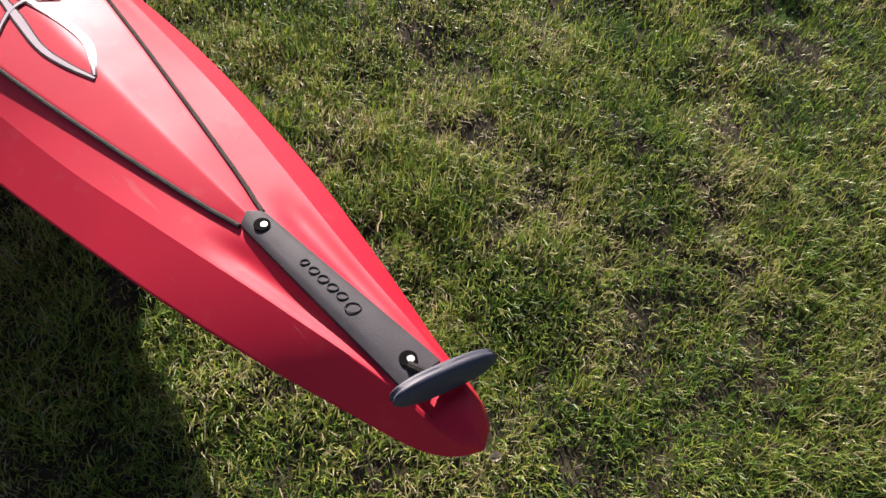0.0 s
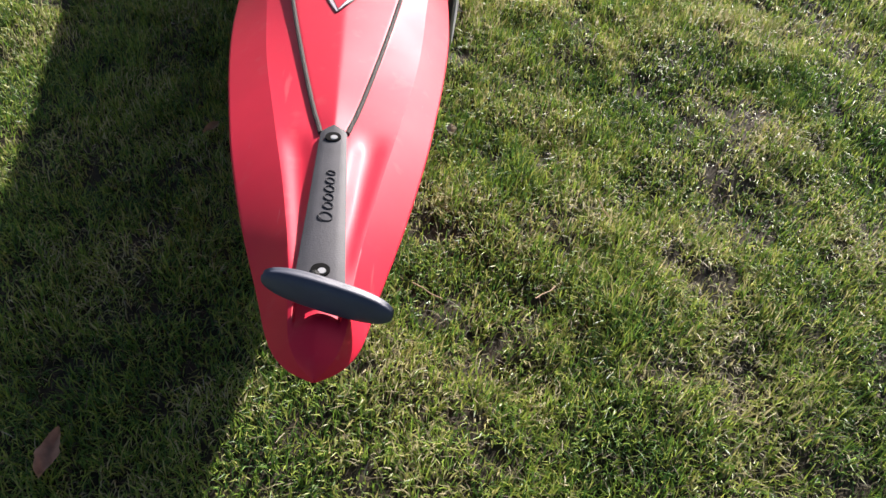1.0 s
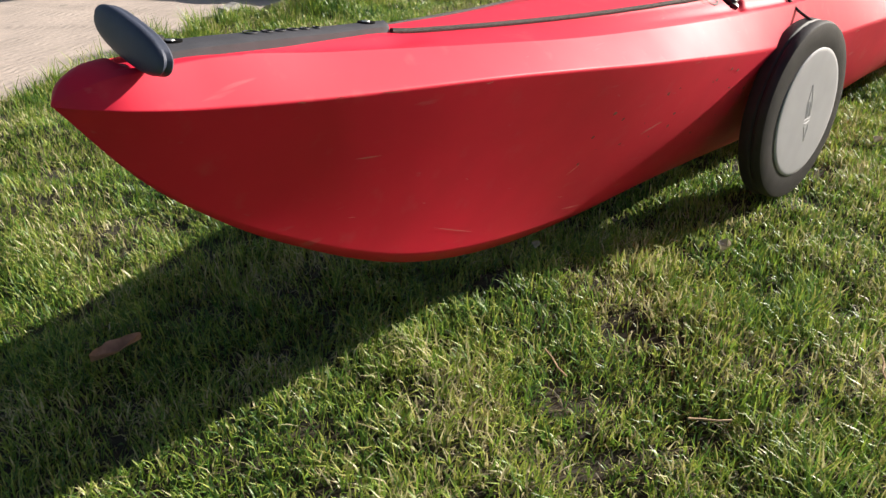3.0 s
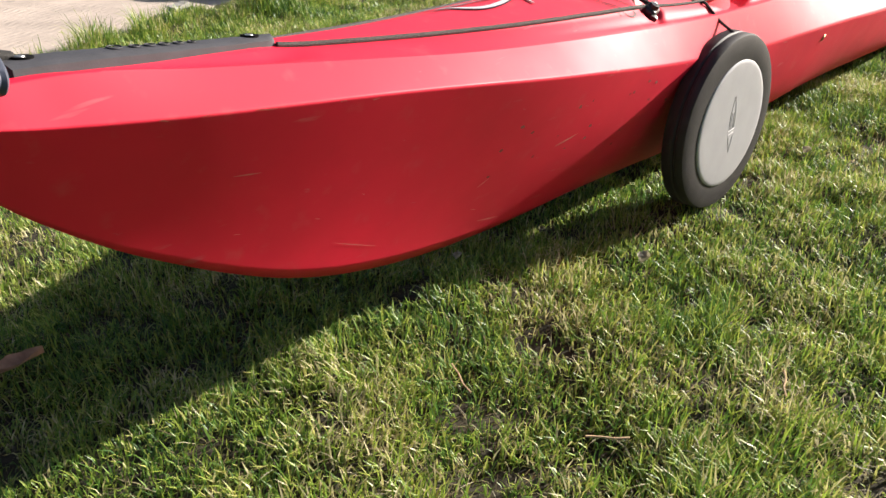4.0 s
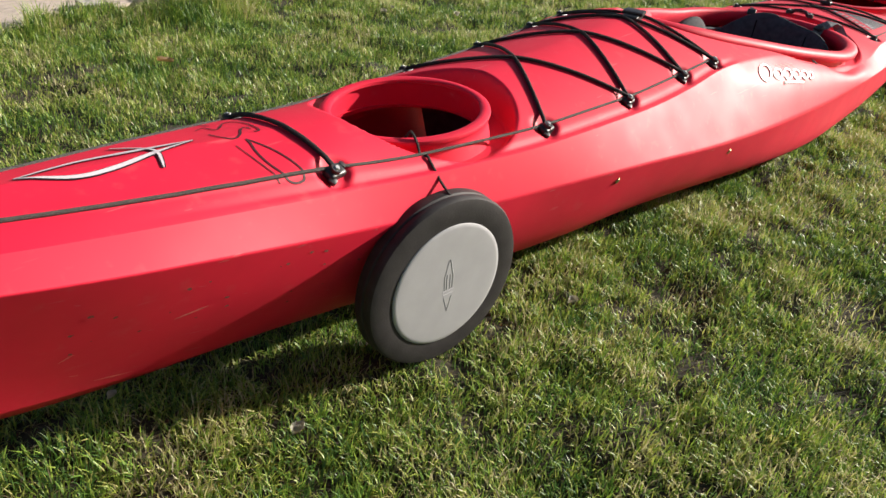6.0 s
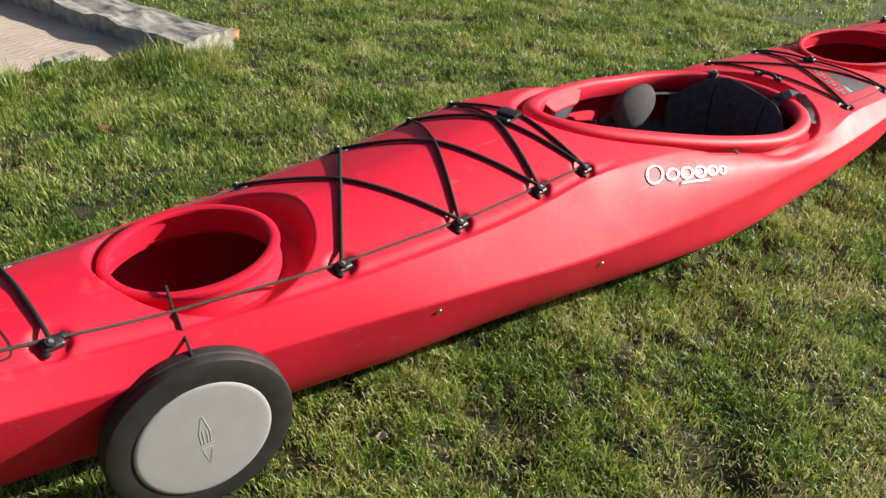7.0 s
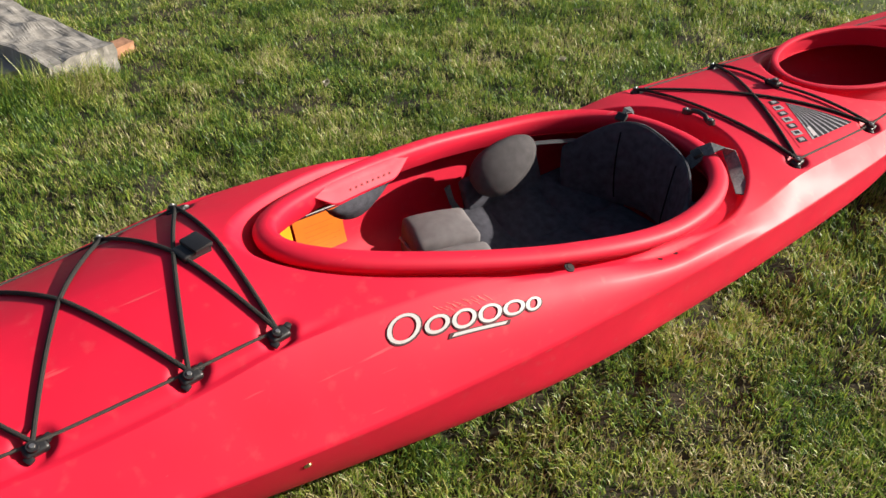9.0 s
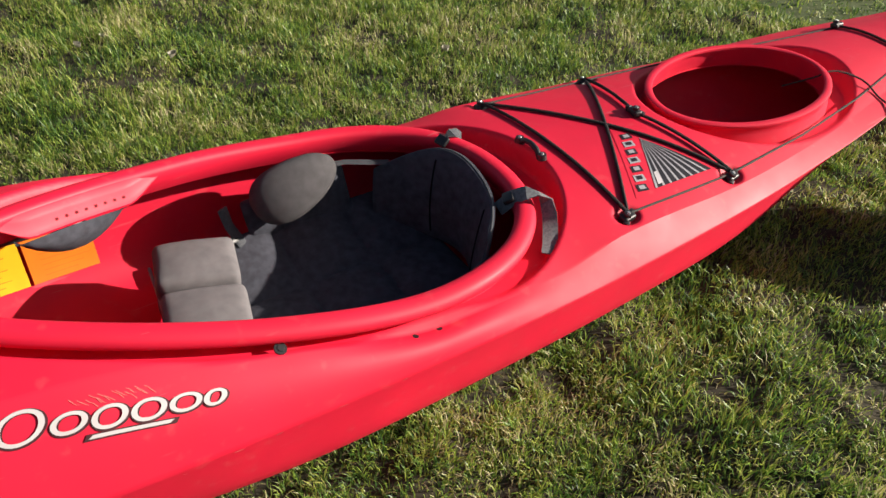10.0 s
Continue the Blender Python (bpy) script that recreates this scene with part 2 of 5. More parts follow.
chine_z = spline([X0, 0.008, 0.03, 0.09, 0.35, 0.64, 0.94, 1.23, 1.53, 1.83, 2.1, 2.4, 2.7, 3.0, 3.3, 3.6, 3.9, 4.2, X1],
                 [0.425, 0.423, 0.418, 0.406, 0.370, 0.321, 0.269, 0.234, 0.221, 0.200, 0.190, 0.180, 0.168, 0.160, 0.160, 0.168, 0.185, 0.210, 0.25])
crease_y = spline([X0, 0.008, 0.03, 0.09, 0.20, 0.35, 0.50, 0.65, 0.80, 0.95, 1.1, 1.34, 1.57, 1.77, 1.9, 2.1, 2.38, 2.62, 2.85, 2.95, 3.0, 3.12, 3.3, 3.6, 3.85, 4.2, X1],
                  [0.001, 0.013, 0.022, 0.0275, 0.0435, 0.070, 0.094, 0.108, 0.121, 0.136, 0.154, 0.176, 0.192, 0.201, 0.201, 0.212, 0.246, 0.268, 0.262, 0.252, 0.247, 0.2405, 0.234, 0.204, 0.163, 0.085, 0.001])
crease_z = spline([X0, 0.008, 0.03, 0.09, 0.20, 0.35, 0.50, 0.65, 0.80, 0.95, 1.1, 1.34, 1.57, 1.77, 1.9, 2.1, 2.38, 2.62, 2.85, 3.0, 3.3, 3.6, 3.85, 4.2, X1],
                  [0.427, 0.434, 0.439, 0.437, 0.419, 0.395, 0.372, 0.352, 0.334, 0.318, 0.308, 0.297, 0.297, 0.309, 0.321, 0.314, 0.260, 0.198, 0.193, 0.204, 0.190, 0.188, 0.195, 0.220, 0.26])
ridge_z = spline([X0, 0.008, 0.03, 0.086, 0.287, 0.557, 0.75, 1.0, 1.15, 1.34, 1.6, 1.845, 1.93, 2.4, 2.9, 3.0, 3.26, 3.5, 3.8, 4.1, X1],
                 [0.428, 0.440, 0.446, 0.442, 0.416, 0.392, 0.380, 0.363, 0.358, 0.359, 0.372, 0.384, 0.376, 0.330, 0.240, 0.236, 0.234, 0.230, 0.226, 0.232, 0.27])

# the moulding is a little wider and higher on its starboard side
wider_edge = spline([X0, 0.09, 0.35, 0.8, 1.1, 1.34, 1.6, 1.9, 2.15, 2.45, 2.75, 3.0, 3.5, 4.1, X1], [0.0, -0.002, -0.004, 0.002, 0.016, 0.026, 0.026, 0.026, 0.014, 0.002, 0.004, 0.013, 0.013, 0.006, 0.0])
wider_chine = spline([X0, 0.09, 0.35, 0.8, 1.1, 1.34, 1.9, 2.15, 2.45, 2.75, 3.0, 3.5, 4.1, X1], [0.0, 0.006, 0.011, 0.013, 0.017, 0.020, 0.020, 0.011, 0.002, 0.004, 0.010, 0.010, 0.005, 0.0])
raised_edge = spline([X0, 0.5, 0.8, 1.1, 1.34, 1.9, 2.15, 2.45, X1], [0.0, 0.0, 0.003, 0.008, 0.010, 0.010, 0.007, 0.0, 0.0])
ridge_y = spline([X0, 0.9, 1.3, 1.5, 1.9, 2.2, X1], [0.0, 0.0, 0.010, 0.012, 0.010, 0.0, 0.0])


def edge_y(x, side):
    return crease_y(x) + wider_edge(x) * (np.asarray(side) > 0)


def side_chine(x, side):
    return chine_y(x) + wider_chine(x) * (np.asarray(side) > 0)


def edge_z(x, side):
    return crease_z(x) + raised_edge(x) * (np.asarray(side) > 0)


FRONT_HATCH = (1.156, 0.0, 0.131, 0.120)
REAR_HATCH = (3.566, 0.0, 0.229, 0.158)


def smooth01(a, b, x):
    t = np.clip((x - a) / (b - a), 0, 1)
    return t * t * (3 - 2 * t)


line_y = spline([0.27, 0.304, 0.34, 0.42, 0.52, 0.62, 0.78, 0.905, 1.2], [0.008, 0.011, 0.019, 0.034, 0.051, 0.067, 0.088, 0.099, 0.125])


def deck_plain(x, y):
    """Height of the deck without its recesses."""
    y = np.asarray(y) - ridge_y(x)
    half = np.maximum(edge_y(x, y) - ridge_y(x) * np.sign(y), 1e-4)
    s = np.clip(np.abs(y) / half, 0, 1)
    plain = 1 - s ** (1.6 + 1.6 * smooth01(0.06, 0.25, x) - 1.62 * smooth01(0.80, 1.08, x) + 0.52 * smooth01(2.0, 2.9, x))
    # fore deck: a keeled panel between the deck lines, one small step above its flanks
    w = np.clip(line_y(x) / half, 0.05, 0.9)
    flank = 0.50 * np.clip((1 - s) / np.maximum(1 - w, 0.05), 0, 1)
    panel = 0.58 + 0.42 * (1 - np.sqrt(np.clip(s / w, 0, 1) ** 2 + 0.004))
    fore = flank + (panel - flank) * (1 - smooth01(w - 0.02, w + 0.05, s))
    # beside the strap: hollow flanks under a raised gunwale
    bow = (1 - s) ** 1.3 - 0.50 * np.sin(math.pi * np.clip((1 - s) / 0.75, 0, 1)) ** 2
    a, b = smooth01(0.27, 0.33, x), smooth01(0.80, 0.98, x)
    c = smooth01(0.07, 0.12, x)
    mix = plain * (1 - c) + c * (bow * (1 - a) + a * (fore * (1 - b) + plain * b))
    low = edge_z(x, y)
    return low + (ridge_z(x) - low) * mix


CLIP_X = (0.909, 1.336, 1.574, 1.768, 1.893)
REAR_CLIP_X = (3.036, 3.316)


clip_in = spline([0.85, 0.909, 1.1, 1.34, 1.57, 1.77, 1.9, 2.1, 3.03, 3.3, X1], [0.028, 0.0295, 0.032, 0.0325, 0.0325, 0.0315, 0.0265, 0.0255, 0.031, 0.0255, 0.0255])


def clip_y(x, side=-1):
    return edge_y(x, side) - clip_in(x)


def deck(x, y):
    """Deck with the pans round the hatches and the cockpit, and dimples under the fittings."""
    z = deck_plain(x, y)
    r = np.hypot((x - 1.180) / 0.176, y / 0.156)
    z = z + (np.minimum(z, 0.298) - z) * (1 - smooth01(0.90, 1.0, r))
    r = np.hypot((x - 3.598) / 0.292, y / 0.200)
    z = z + (np.minimum(z, 0.186) - z) * (1 - smooth01(0.91, 1.0, r))
    c = (x - 2.437) / 0.528
    r = np.hypot(c, y / (0.274 * (1 + 0.26 * np.clip(c, -1, 1))))
    z = z + (np.minimum(z, rim_z(x) - 0.042) - z) * (1 - smooth01(0.91, 1.0, r))
    r = np.hypot((x - 2.72) / 0.275, y / 0.262)
    z = z + (np.minimum(z, 0.190) - z) * (1 - smooth01(0.955, 1.0, r)) * smooth01(2.6, 2.8, x)
    z = z - 0.0055 * smooth01(0.043, 0.047, x) * (1 - smooth01(0.072, 0.080, x)) * (1 - smooth01(0.017, 0.020, np.abs(y)))
    inner = edge_y(x, y) - np.abs(y)
    z = z - 0.0042 * np.exp(-((inner - 0.011) / 0.0055) ** 2) * smooth01(0.6, 1.0, x) * (1 - smooth01(1.92, 2.0, x))
    for cx in CLIP_X + REAR_CLIP_X:
        z = z - 0.011 * np.exp(-(((x - cx) / 0.025) ** 2 + ((np.abs(y) - clip_y(cx, y)) / 0.019) ** 2) ** 3)
    return z


RIM = (2.437, 0.462, 0.231)  # centre, half length and half width of the cockpit opening


def rim_half(x, grow=0.0, power=0.9):
    xc, a, b = RIM
    c = np.clip((x - xc) / (a + grow), -1, 1)
    return (b + grow) * np.sqrt(1 - c * c) ** power * (1 + 0.36 * c)


def rim_path(n=140):
    xc, a, b = RIM
    th = np.arange(n) * math.tau / n
    x = xc - a * np.cos(th)
    return x, np.where(np.sin(th) >= 0, 1, -1) * rim_half(x)


rim_z = spline([1.90, 1.96, 2.1, 2.4, 2.65, 2.9, 2.95], [0.374, 0.368, 0.342, 0.285, 0.248, 0.240, 0.240])


def inside_cockpit(x, y):
    return (np.abs(x - RIM[0]) < RIM[1]) & (np.abs(y) < rim_half(x))


# ---- the kayak ----
kayak = thing("kayak", "red plastic sea kayak with black deck cords lying on mown grass", "kayak")


def bottom_point(x, u):
    """Half section below the chine: u from 0 at the keel to 1 at the chine."""
    m = smooth01(0.35, 1.5, x) * (1 - smooth01(3.4, 4.2, x))
    yc, zc, zk = chine_y(x), chine_z(x), keel_z(x)
    h = zc - zk
    f = smooth01(1.6, 2.5, x) * (1 - smooth01(3.2, 3.9, x))
    p1y, p1z = yc * (0.26 + 0.44 * m + 0.44 * f), zk + h * (0.31 - 0.31 * m)
    p2y, p2z = yc * (0.69 + 0.16 * m + 0.06 * f), zk + h * (0.70 - 0.18 * m - 0.29 * f)
    y = 3 * (1 - u) ** 2 * u * p1y + 3 * (1 - u) * u * u * p2y + u**3 * yc
    z = (1 - u) ** 3 * zk + 3 * (1 - u) ** 2 * u * p1z + 3 * (1 - u) * u * u * p2z + u**3 * zc
    return y, z


def hull_mesh():
    xs = np.unique(np.concatenate([X0 + 0.05 * np.linspace(0, 1, 14) ** 2, np.arange(0.056, X1 - 0.03, 0.0045), X1 - 0.03 * np.linspace(1, 0, 8) ** 2]))
    ub = np.concatenate([np.linspace(0, 0.95, 15), [0.984, 1.0]])
    uf = np.concatenate([[0.05], np.linspace(0.15, 0.88, 6), [0.96]])
    ud = np.concatenate([[1.0, 0.985], np.linspace(0.96, 0, 50)])
    cols_y, cols_z, star_y, star_z, is_deck = [], [], [], [], []
    for u in ub:
        y, z = bottom_point(xs, u)
        cols_y.append(y), cols_z.append(z), star_y.append(y * side_chine(xs, 1) / chine_y(xs)), star_z.append(z), is_deck.append(False)
    for u in uf:
        bulge = (0.0004 + 0.0130 * smooth01(1.8, 2.2, xs) * (1 - smooth01(2.5, 2.9, xs))) * math.sin(math.pi * u) * smooth01(0.2, 1.0, xs) * (1 - smooth01(3.8, 4.3, xs))
        for side, ys, zs in ((-1, cols_y, cols_z), (1, star_y, star_z)):
            ys.append(side_chine(xs, side) * (1 - u) + edge_y(xs, side) * u + bulge * 0.7)
            zs.append(chine_z(xs) * (1 - u) + edge_z(xs, side) * u + bulge)
        is_deck.append(False)
    for u in ud:
        for side, ys, zs in ((-1, cols_y, cols_z), (1, star_y, star_z)):
            mid = ridge_y(xs) * side
            y = mid + (edge_y(xs, side) - mid) * u
            ys.append(y), zs.append(deck(xs, side * y))
        is_deck.append(True)
    # one ring: port side up from the keel, over the ridge, starboard side down
    half = len(cols_y)
    Y = np.array([-c for c in cols_y] + [c for c in star_y[-2:0:-1]])
    Z = np.array(cols_z + star_z[-2:0:-1])
    D = np.array(is_deck + is_deck[-2:0:-1])
    ring, n = len(Y), len(xs)
    V = np.stack([np.broadcast_to(xs, Y.shape), Y, Z], -1).transpose(1, 0, 2).reshape(-1, 3).copy()
    isd = np.broadcast_to(D, (n, ring)).reshape(-1)
    i, j = np.meshgrid(np.arange(n - 1), np.arange(ring), indexing="ij")
    k = (j + 1) % ring
    F = np.stack([i * ring + j, (i + 1) * ring + j, (i + 1) * ring + k, i * ring + k], -1).reshape(-1, 4)
    inside = np.zeros(len(V), bool)
    for cx, cy, a, b in (FRONT_HATCH, REAR_HATCH):
        q = np.hypot((V[:, 0] - cx) / a, (V[:, 1] - cy) / b)
        hole = isd & (q < 1)
        inside |= hole
        crossing = hole[F].any(1) & ~hole[F].all(1)
        move = np.unique(F[crossing])
        move = move[hole[move]]
        V[move, 0] = cx + (V[move, 0] - cx) / np.maximum(q[move], 0.05)
        V[move, 1] = cy + (V[move, 1] - cy) / np.maximum(q[move], 0.05)
    hole = isd & inside_cockpit(V[:, 0], V[:, 1])
    inside |= hole
    move = np.unique(F[hole[F].any(1) & ~hole[F].all(1)])
    move = move[hole[move] & (np.abs(V[move, 0] - RIM[0]) < 0.44)]
    V[move, 1] = np.sign(V[move, 1]) * rim_half(V[move, 0])
    F = F[~inside[F].all(1)]
    caps = [tuple(range(ring))[::-1], tuple((n - 1) * ring + r for r in range(ring))]
    me = bpy.data.meshes.new("hull")
    me.from_pydata(V.tolist(), [], F.tolist() + caps)
    me.update()
    # crisp chine and deck edge
    nb, nf = len(ub), len(uf)
    ev = np.zeros(len(me.edges) * 2, np.int32)
    me.edges.foreach_get("vertices", ev)
    ev = ev.reshape(-1, 2)
    col, ex = ev % ring, xs[np.minimum(ev[:, 0] // ring, n - 1)]
    chine_cols, edge_cols = (nb - 2, nb, ring - nb + 2, ring - nb), (nb + nf, ring - nb - nf)
    same = col[:, 0] == col[:, 1]
    sharp = same & np.isin(col[:, 0], chine_cols) & (ex > 0.05)
    sharp |= same & np.isin(col[:, 0], edge_cols) & (ex > 0.12) & ((ex < 1.97) | (ex > 2.95))
    me.attributes.new("sharp_edge", "BOOLEAN", "EDGE").data.foreach_set("value", sharp)
    return me


hull = link("hull", hull_mesh(), RED, kayak, "glossy red hull and deck with scuffs")


def drape(points, lift, step=0.012):
    """A line of plan points laid on the deck."""
    out = []
    for (xa, ya), (xb, yb) in zip(points, points[1:]):
        k = max(2, int(math.hypot(xb - xa, yb - ya) / step))
        for q in range(k):
            x, y = xa + (xb - xa) * q / k, ya + (yb - ya) * q / k
            out.append((x, y, float(deck_plain(x, y)) + lift))
    x, y = points[-1]
    out.append((x, y, float(deck_plain(x, y)) + lift))
    return out


# cockpit coaming
px, py = rim_path()
dx, dy = np.roll(px, -1) - np.roll(px, 1), np.roll(py, -1) - np.roll(py, 1)
dl = np.hypot(dx, dy)
nx, ny = -dy / dl, dx / dl
if np.mean(nx * (px - 2.437)) < 0:
    nx, ny = -nx, -ny
lip = [(-0.007, -0.034), (-0.011, -0.020), (-0.012, -0.010), (-0.010, -0.004), (-0.005, -0.0005), (0.004, 0.0006), (0.014, -0.001), (0.021, -0.005), (0.025, -0.012), (0.024, -0.020), (0.019, -0.025), (0.008, -0.022), (0.002, -0.024), (0.001, -0.036), (0.006, -0.054)]
part("coaming", lathe_loop([(x, y, float(rim_z(x)), a, b) for x, y, a, b in zip(px, py, nx, ny)], lip), RED, kayak)


def hatch_rim(spec, z, rise):
    cx, cy, a, b = spec
    path = []
    for k in range(80):
        th = k * math.tau / 80
        n = Vector((math.cos(th) / a, math.sin(th) / b, 0)).normalized()
        path.append((cx + a * math.cos(th), cy + b * math.sin(th), z + rise * a * math.cos(th), n.x, n.y))
    prof = [(-0.009, -0.007), (-0.009, -0.002), (-0.006, 0.0), (0.003, 0.0), (0.007, -0.002), (0.008, -0.006), (0.006, -0.010), (0.004, -0.013), (0.005, -0.024), (0.010, -0.042), (0.012, -0.056), (0.007, -0.056), (0.002, -0.030), (0.000, -0.011)]
    part("hatch_coaming", lathe_loop(path, prof), RED, kayak)


hatch_rim(FRONT_HATCH, 0.344, 0.05)
hatch_rim(REAR_HATCH, 0.237, 0.015)


# bulkheads and thigh braces
def bulkhead(x, mat):
    bm = bmesh.new()
    us = np.linspace(0, 1, 12)
    pts = [bottom_point(x, u) for u in us] + [(float(crease_y(x)), float(crease_z(x)))] + [(float(crease_y(x)) * u, float(deck_plain(x, -float(crease_y(x)) * u))) for u in (0.7, 0.4, 0.0)]
    ring = [(-float(y) * 0.985, float(z)) for y, z in pts] + [(float(y) * 0.985, float(z)) for y, z in pts[-2:0:-1]]
    f = bm.faces.new([bm.verts.new((x, y, z - 0.003)) for y, z in ring])
    made = bmesh.ops.extrude_face_region(bm, geom=[f])["geom"]
    for v in made:
        if isinstance(v, bmesh.types.BMVert):
            v.co.x += 0.02
    part("bulkhead", bm, mat, kayak, smooth=False)


bulkhead(1.44, FABRIC)
bulkhead(3.08, RED)


def thigh_brace(side):
    bm = bmesh.new()
    n, rows = 26, []
    prof = [(0.004, -0.003), (-0.005, -0.002), (-0.013, -0.006), (-0.021, -0.017), (-0.027, -0.030), (-0.033, -0.036), (-0.032, -0.040), (-0.025, -0.038), (-0.017, -0.026), (-0.009, -0.016), (-0.002, -0.012)]
    for i in range(n + 1):
        x = 2.085 + 0.29 * i / n
        k = float(smooth01(2.085, 2.15, x) * (1 - smooth01(2.29, 2.375, x)))
        y, z = float(rim_half(x)), float(rim_z(x))
        rows.append([bm.verts.new((x, side * (y + o * (0.25 + 0.75 * k)), z + u * (0.3 + 0.7 * k))) for o, u in prof])
    m = len(prof)
    for a, b in zip(rows, rows[1:]):
        for k in range(m):
            bm.faces.new((a[k], a[(k + 1) % m], b[(k + 1) % m], b[k]))
    bm.faces.new(rows[0])
    bm.faces.new(rows[-1][::-1])
    return part("thigh_brace", bm, RED, kayak)


braces = {s: thigh_brace(s) for s in (1, -1)}
# row of holes as discs on the surface, their shade put into the colour
for k in range(8):
    bm = bmesh.new()
    x = 2.185 + 0.015 * k
    disc(bm, 0.0024, 0.002, pose(x, rim_half(x) - 0.0255, rim_z(x) - 0.0255, 62, 0, 0), 10)
    part("brace_hole_shade", bm, HOLE_SHADE, braces[1])


def pouch(u, v, s):
    x = 2.12 + 0.17 * u
    drop = math.sin(math.pi * u) ** 0.7
    return (x, float(rim_half(x)) - 0.034 + 0.02 * v + s * 0.010 * drop * math.sin(math.pi * min(1, v * 0.98 + 0.01)), float(rim_z(x)) - 0.040 - (0.055 * drop + 0.003) * v)


part("brace_pad", pillow(14, 8, pouch), FABRIC, kayak, "black soft pad hanging under the thigh brace")

# seat
def pan_point(u, v, s):
    quilt = 0.014 * (abs(math.sin(3 * math.pi * u)) * abs(math.sin(3 * math.pi * v))) ** 0.5 if s > 0 else 0
    return (2.40 + 0.43 * u, (v - 0.5) * 0.42, 0.022 + 0.014 * (1 + s) + 0.050 * abs(2 * v - 1) ** 2.5 + quilt)


seat = part("seat_pan", pillow(42, 42, pan_point), FABRIC, kayak, "dark grey quilted seat")


def cushion(ya, yb, height):
    """Soft block with rounded edges and a sunken top seam."""
    bm = bmesh.new()
    box(bm, 0.138, yb - ya, 0.085, Matrix(), 0.017, 4)
    bmesh.ops.subdivide_edges(bm, edges=[e for e in bm.edges if e.calc_length() > 0.03], cuts=6, use_grid_fill=True)
    for v in bm.verts:
        a, b = v.co.x / 0.064, v.co.y / ((yb - ya) / 2)
        v.co.z += (0.008 * (1 - a * a) * (1 - b * b) if v.co.z > 0 else 0) + 0.0015 * noise.noise(v.co * 60)
        v.co.y += 0.003 * (1 - a * a) * b
    bmesh.ops.transform(bm, verts=bm.verts, matrix=pose(2.366 + 0.22 * ((ya + yb) / 2 - 0.118), (ya + yb) / 2, height - 0.043, 3, 4, -14))
    part("thigh_cushion", bm, SUNLIT_PAD, seat, "grey foam cushion at the seat's front edge")


cushion(0.066, 0.172, 0.158)
cushion(-0.075, 0.063, 0.143)
bm = tube([(2.300, 0.165, 0.128), (2.292, 0.09, 0.118), (2.283, 0.02, 0.108), (2.275, -0.07, 0.104)], 0.0028, 6)
part("piping", bm, PIPING, seat)


def hip_pad(side):
    bm = bmesh.new()
    bmesh.ops.create_uvsphere(bm, u_segments=32, v_segments=20, radius=1.0)
    for v in bm.verts:
        c = v.co.copy()
        c = Vector((math.copysign(abs(c.x) ** 0.85, c.x), math.copysign(abs(c.y) ** 0.75, c.y), math.copysign(abs(c.z) ** 0.9, c.z)))
        v.co = Vector((c.x * 0.088, c.y * 0.030 + 0.012 * c.x * c.x, c.z * (0.050 - 0.012 * c.x))) * (1 + 0.012 * noise.noise(c * 3))
    bmesh.ops.transform(bm, verts=bm.verts, matrix=pose(2.585, side * 0.176, 0.194, -30 * side, -16, 4 * side))
    pad = part("hip_pad", bm, SHADED_PAD, seat, "worn grey hip pad, darkened for shade, with an embossed mark")
    bm = bmesh.new()
    box(bm, 0.21, 0.022, 0.13, pose(2.60, side * 0.206, 0.110, -12 * side, -6, 0), 0.011, 3)
    part("hip_plate", bm, FABRIC, seat)
    bm = tube([(2.455, side * 0.215, 0.165), (2.46, side * 0.205, 0.13), (2.475, side * 0.185, 0.095)], 0.012, 8, flat=0.3)
    part("hip_strap", bm, WEB, seat)
    bm = bmesh.new()
    box(bm, 0.030, 0.022, 0.010, pose(2.452, side * 0.190, 0.105, -40 * side, 10, 20), 0.003, 2)
    part("buckle", bm, BLACK, seat)


hip_pad(1)


def back_panel(u, v, s):
    a = (v - 0.5) * 2
    w = 0.178 * (1 - 0.16 * (1 - u) ** 2)
    top = 0.150 + 0.095 * (1 - 0.62 * abs(a) ** 2.6) + 0.010 * math.cos(3 * math.pi * v - 0.4)
    x = 2.842 - 0.105 * abs(a) ** 2.0 + 0.016 * u
    z = 0.055 + (top - 0.055) * u
    bulge = 0.018 * (math.sin(math.pi * u) * math.sin(math.pi * v)) ** 0.5 * (0.75 + 0.25 * abs(math.cos(2 * math.pi * v)))
    return (x - 0.005 * s - bulge * s * (0.9 if s > 0 else 0.3), a * w, z)


def seam(k):
    return tube([Vector(back_panel(u / 10, k, 1.0)) + Vector((-0.0005, 0, 0)) for u in range(1, 10)], 0.0016, 6)


back = part("seat_back", pillow(24, 40, back_panel), FABRIC, kayak, "dark grey padded backrest with pale piping")
edge = [back_panel(1.0, k / 30, 0) for k in range(31)]
edge = [back_panel(k / 8, 0.0, 0) for k in range(2, 8)] + edge + [back_panel(k / 8, 1.0, 0) for k in range(7, 1, -1)]
part("piping", tube(edge, 0.0020, 6), WEB, back)
# seam lines take the same near-black as the screw holes
for k in (0.28, 0.72):
    part("seam", seam(k), RECESS_SHADE, back)
for side in (1, -1):
    bm = tube([(2.775, side * 0.165, 0.19), (2.70, side * 0.205, 0.192), (2.62, side * 0.222, 0.190)], 0.009, 8, flat=0.25)
    part("side_strap", bm, WEB, back)


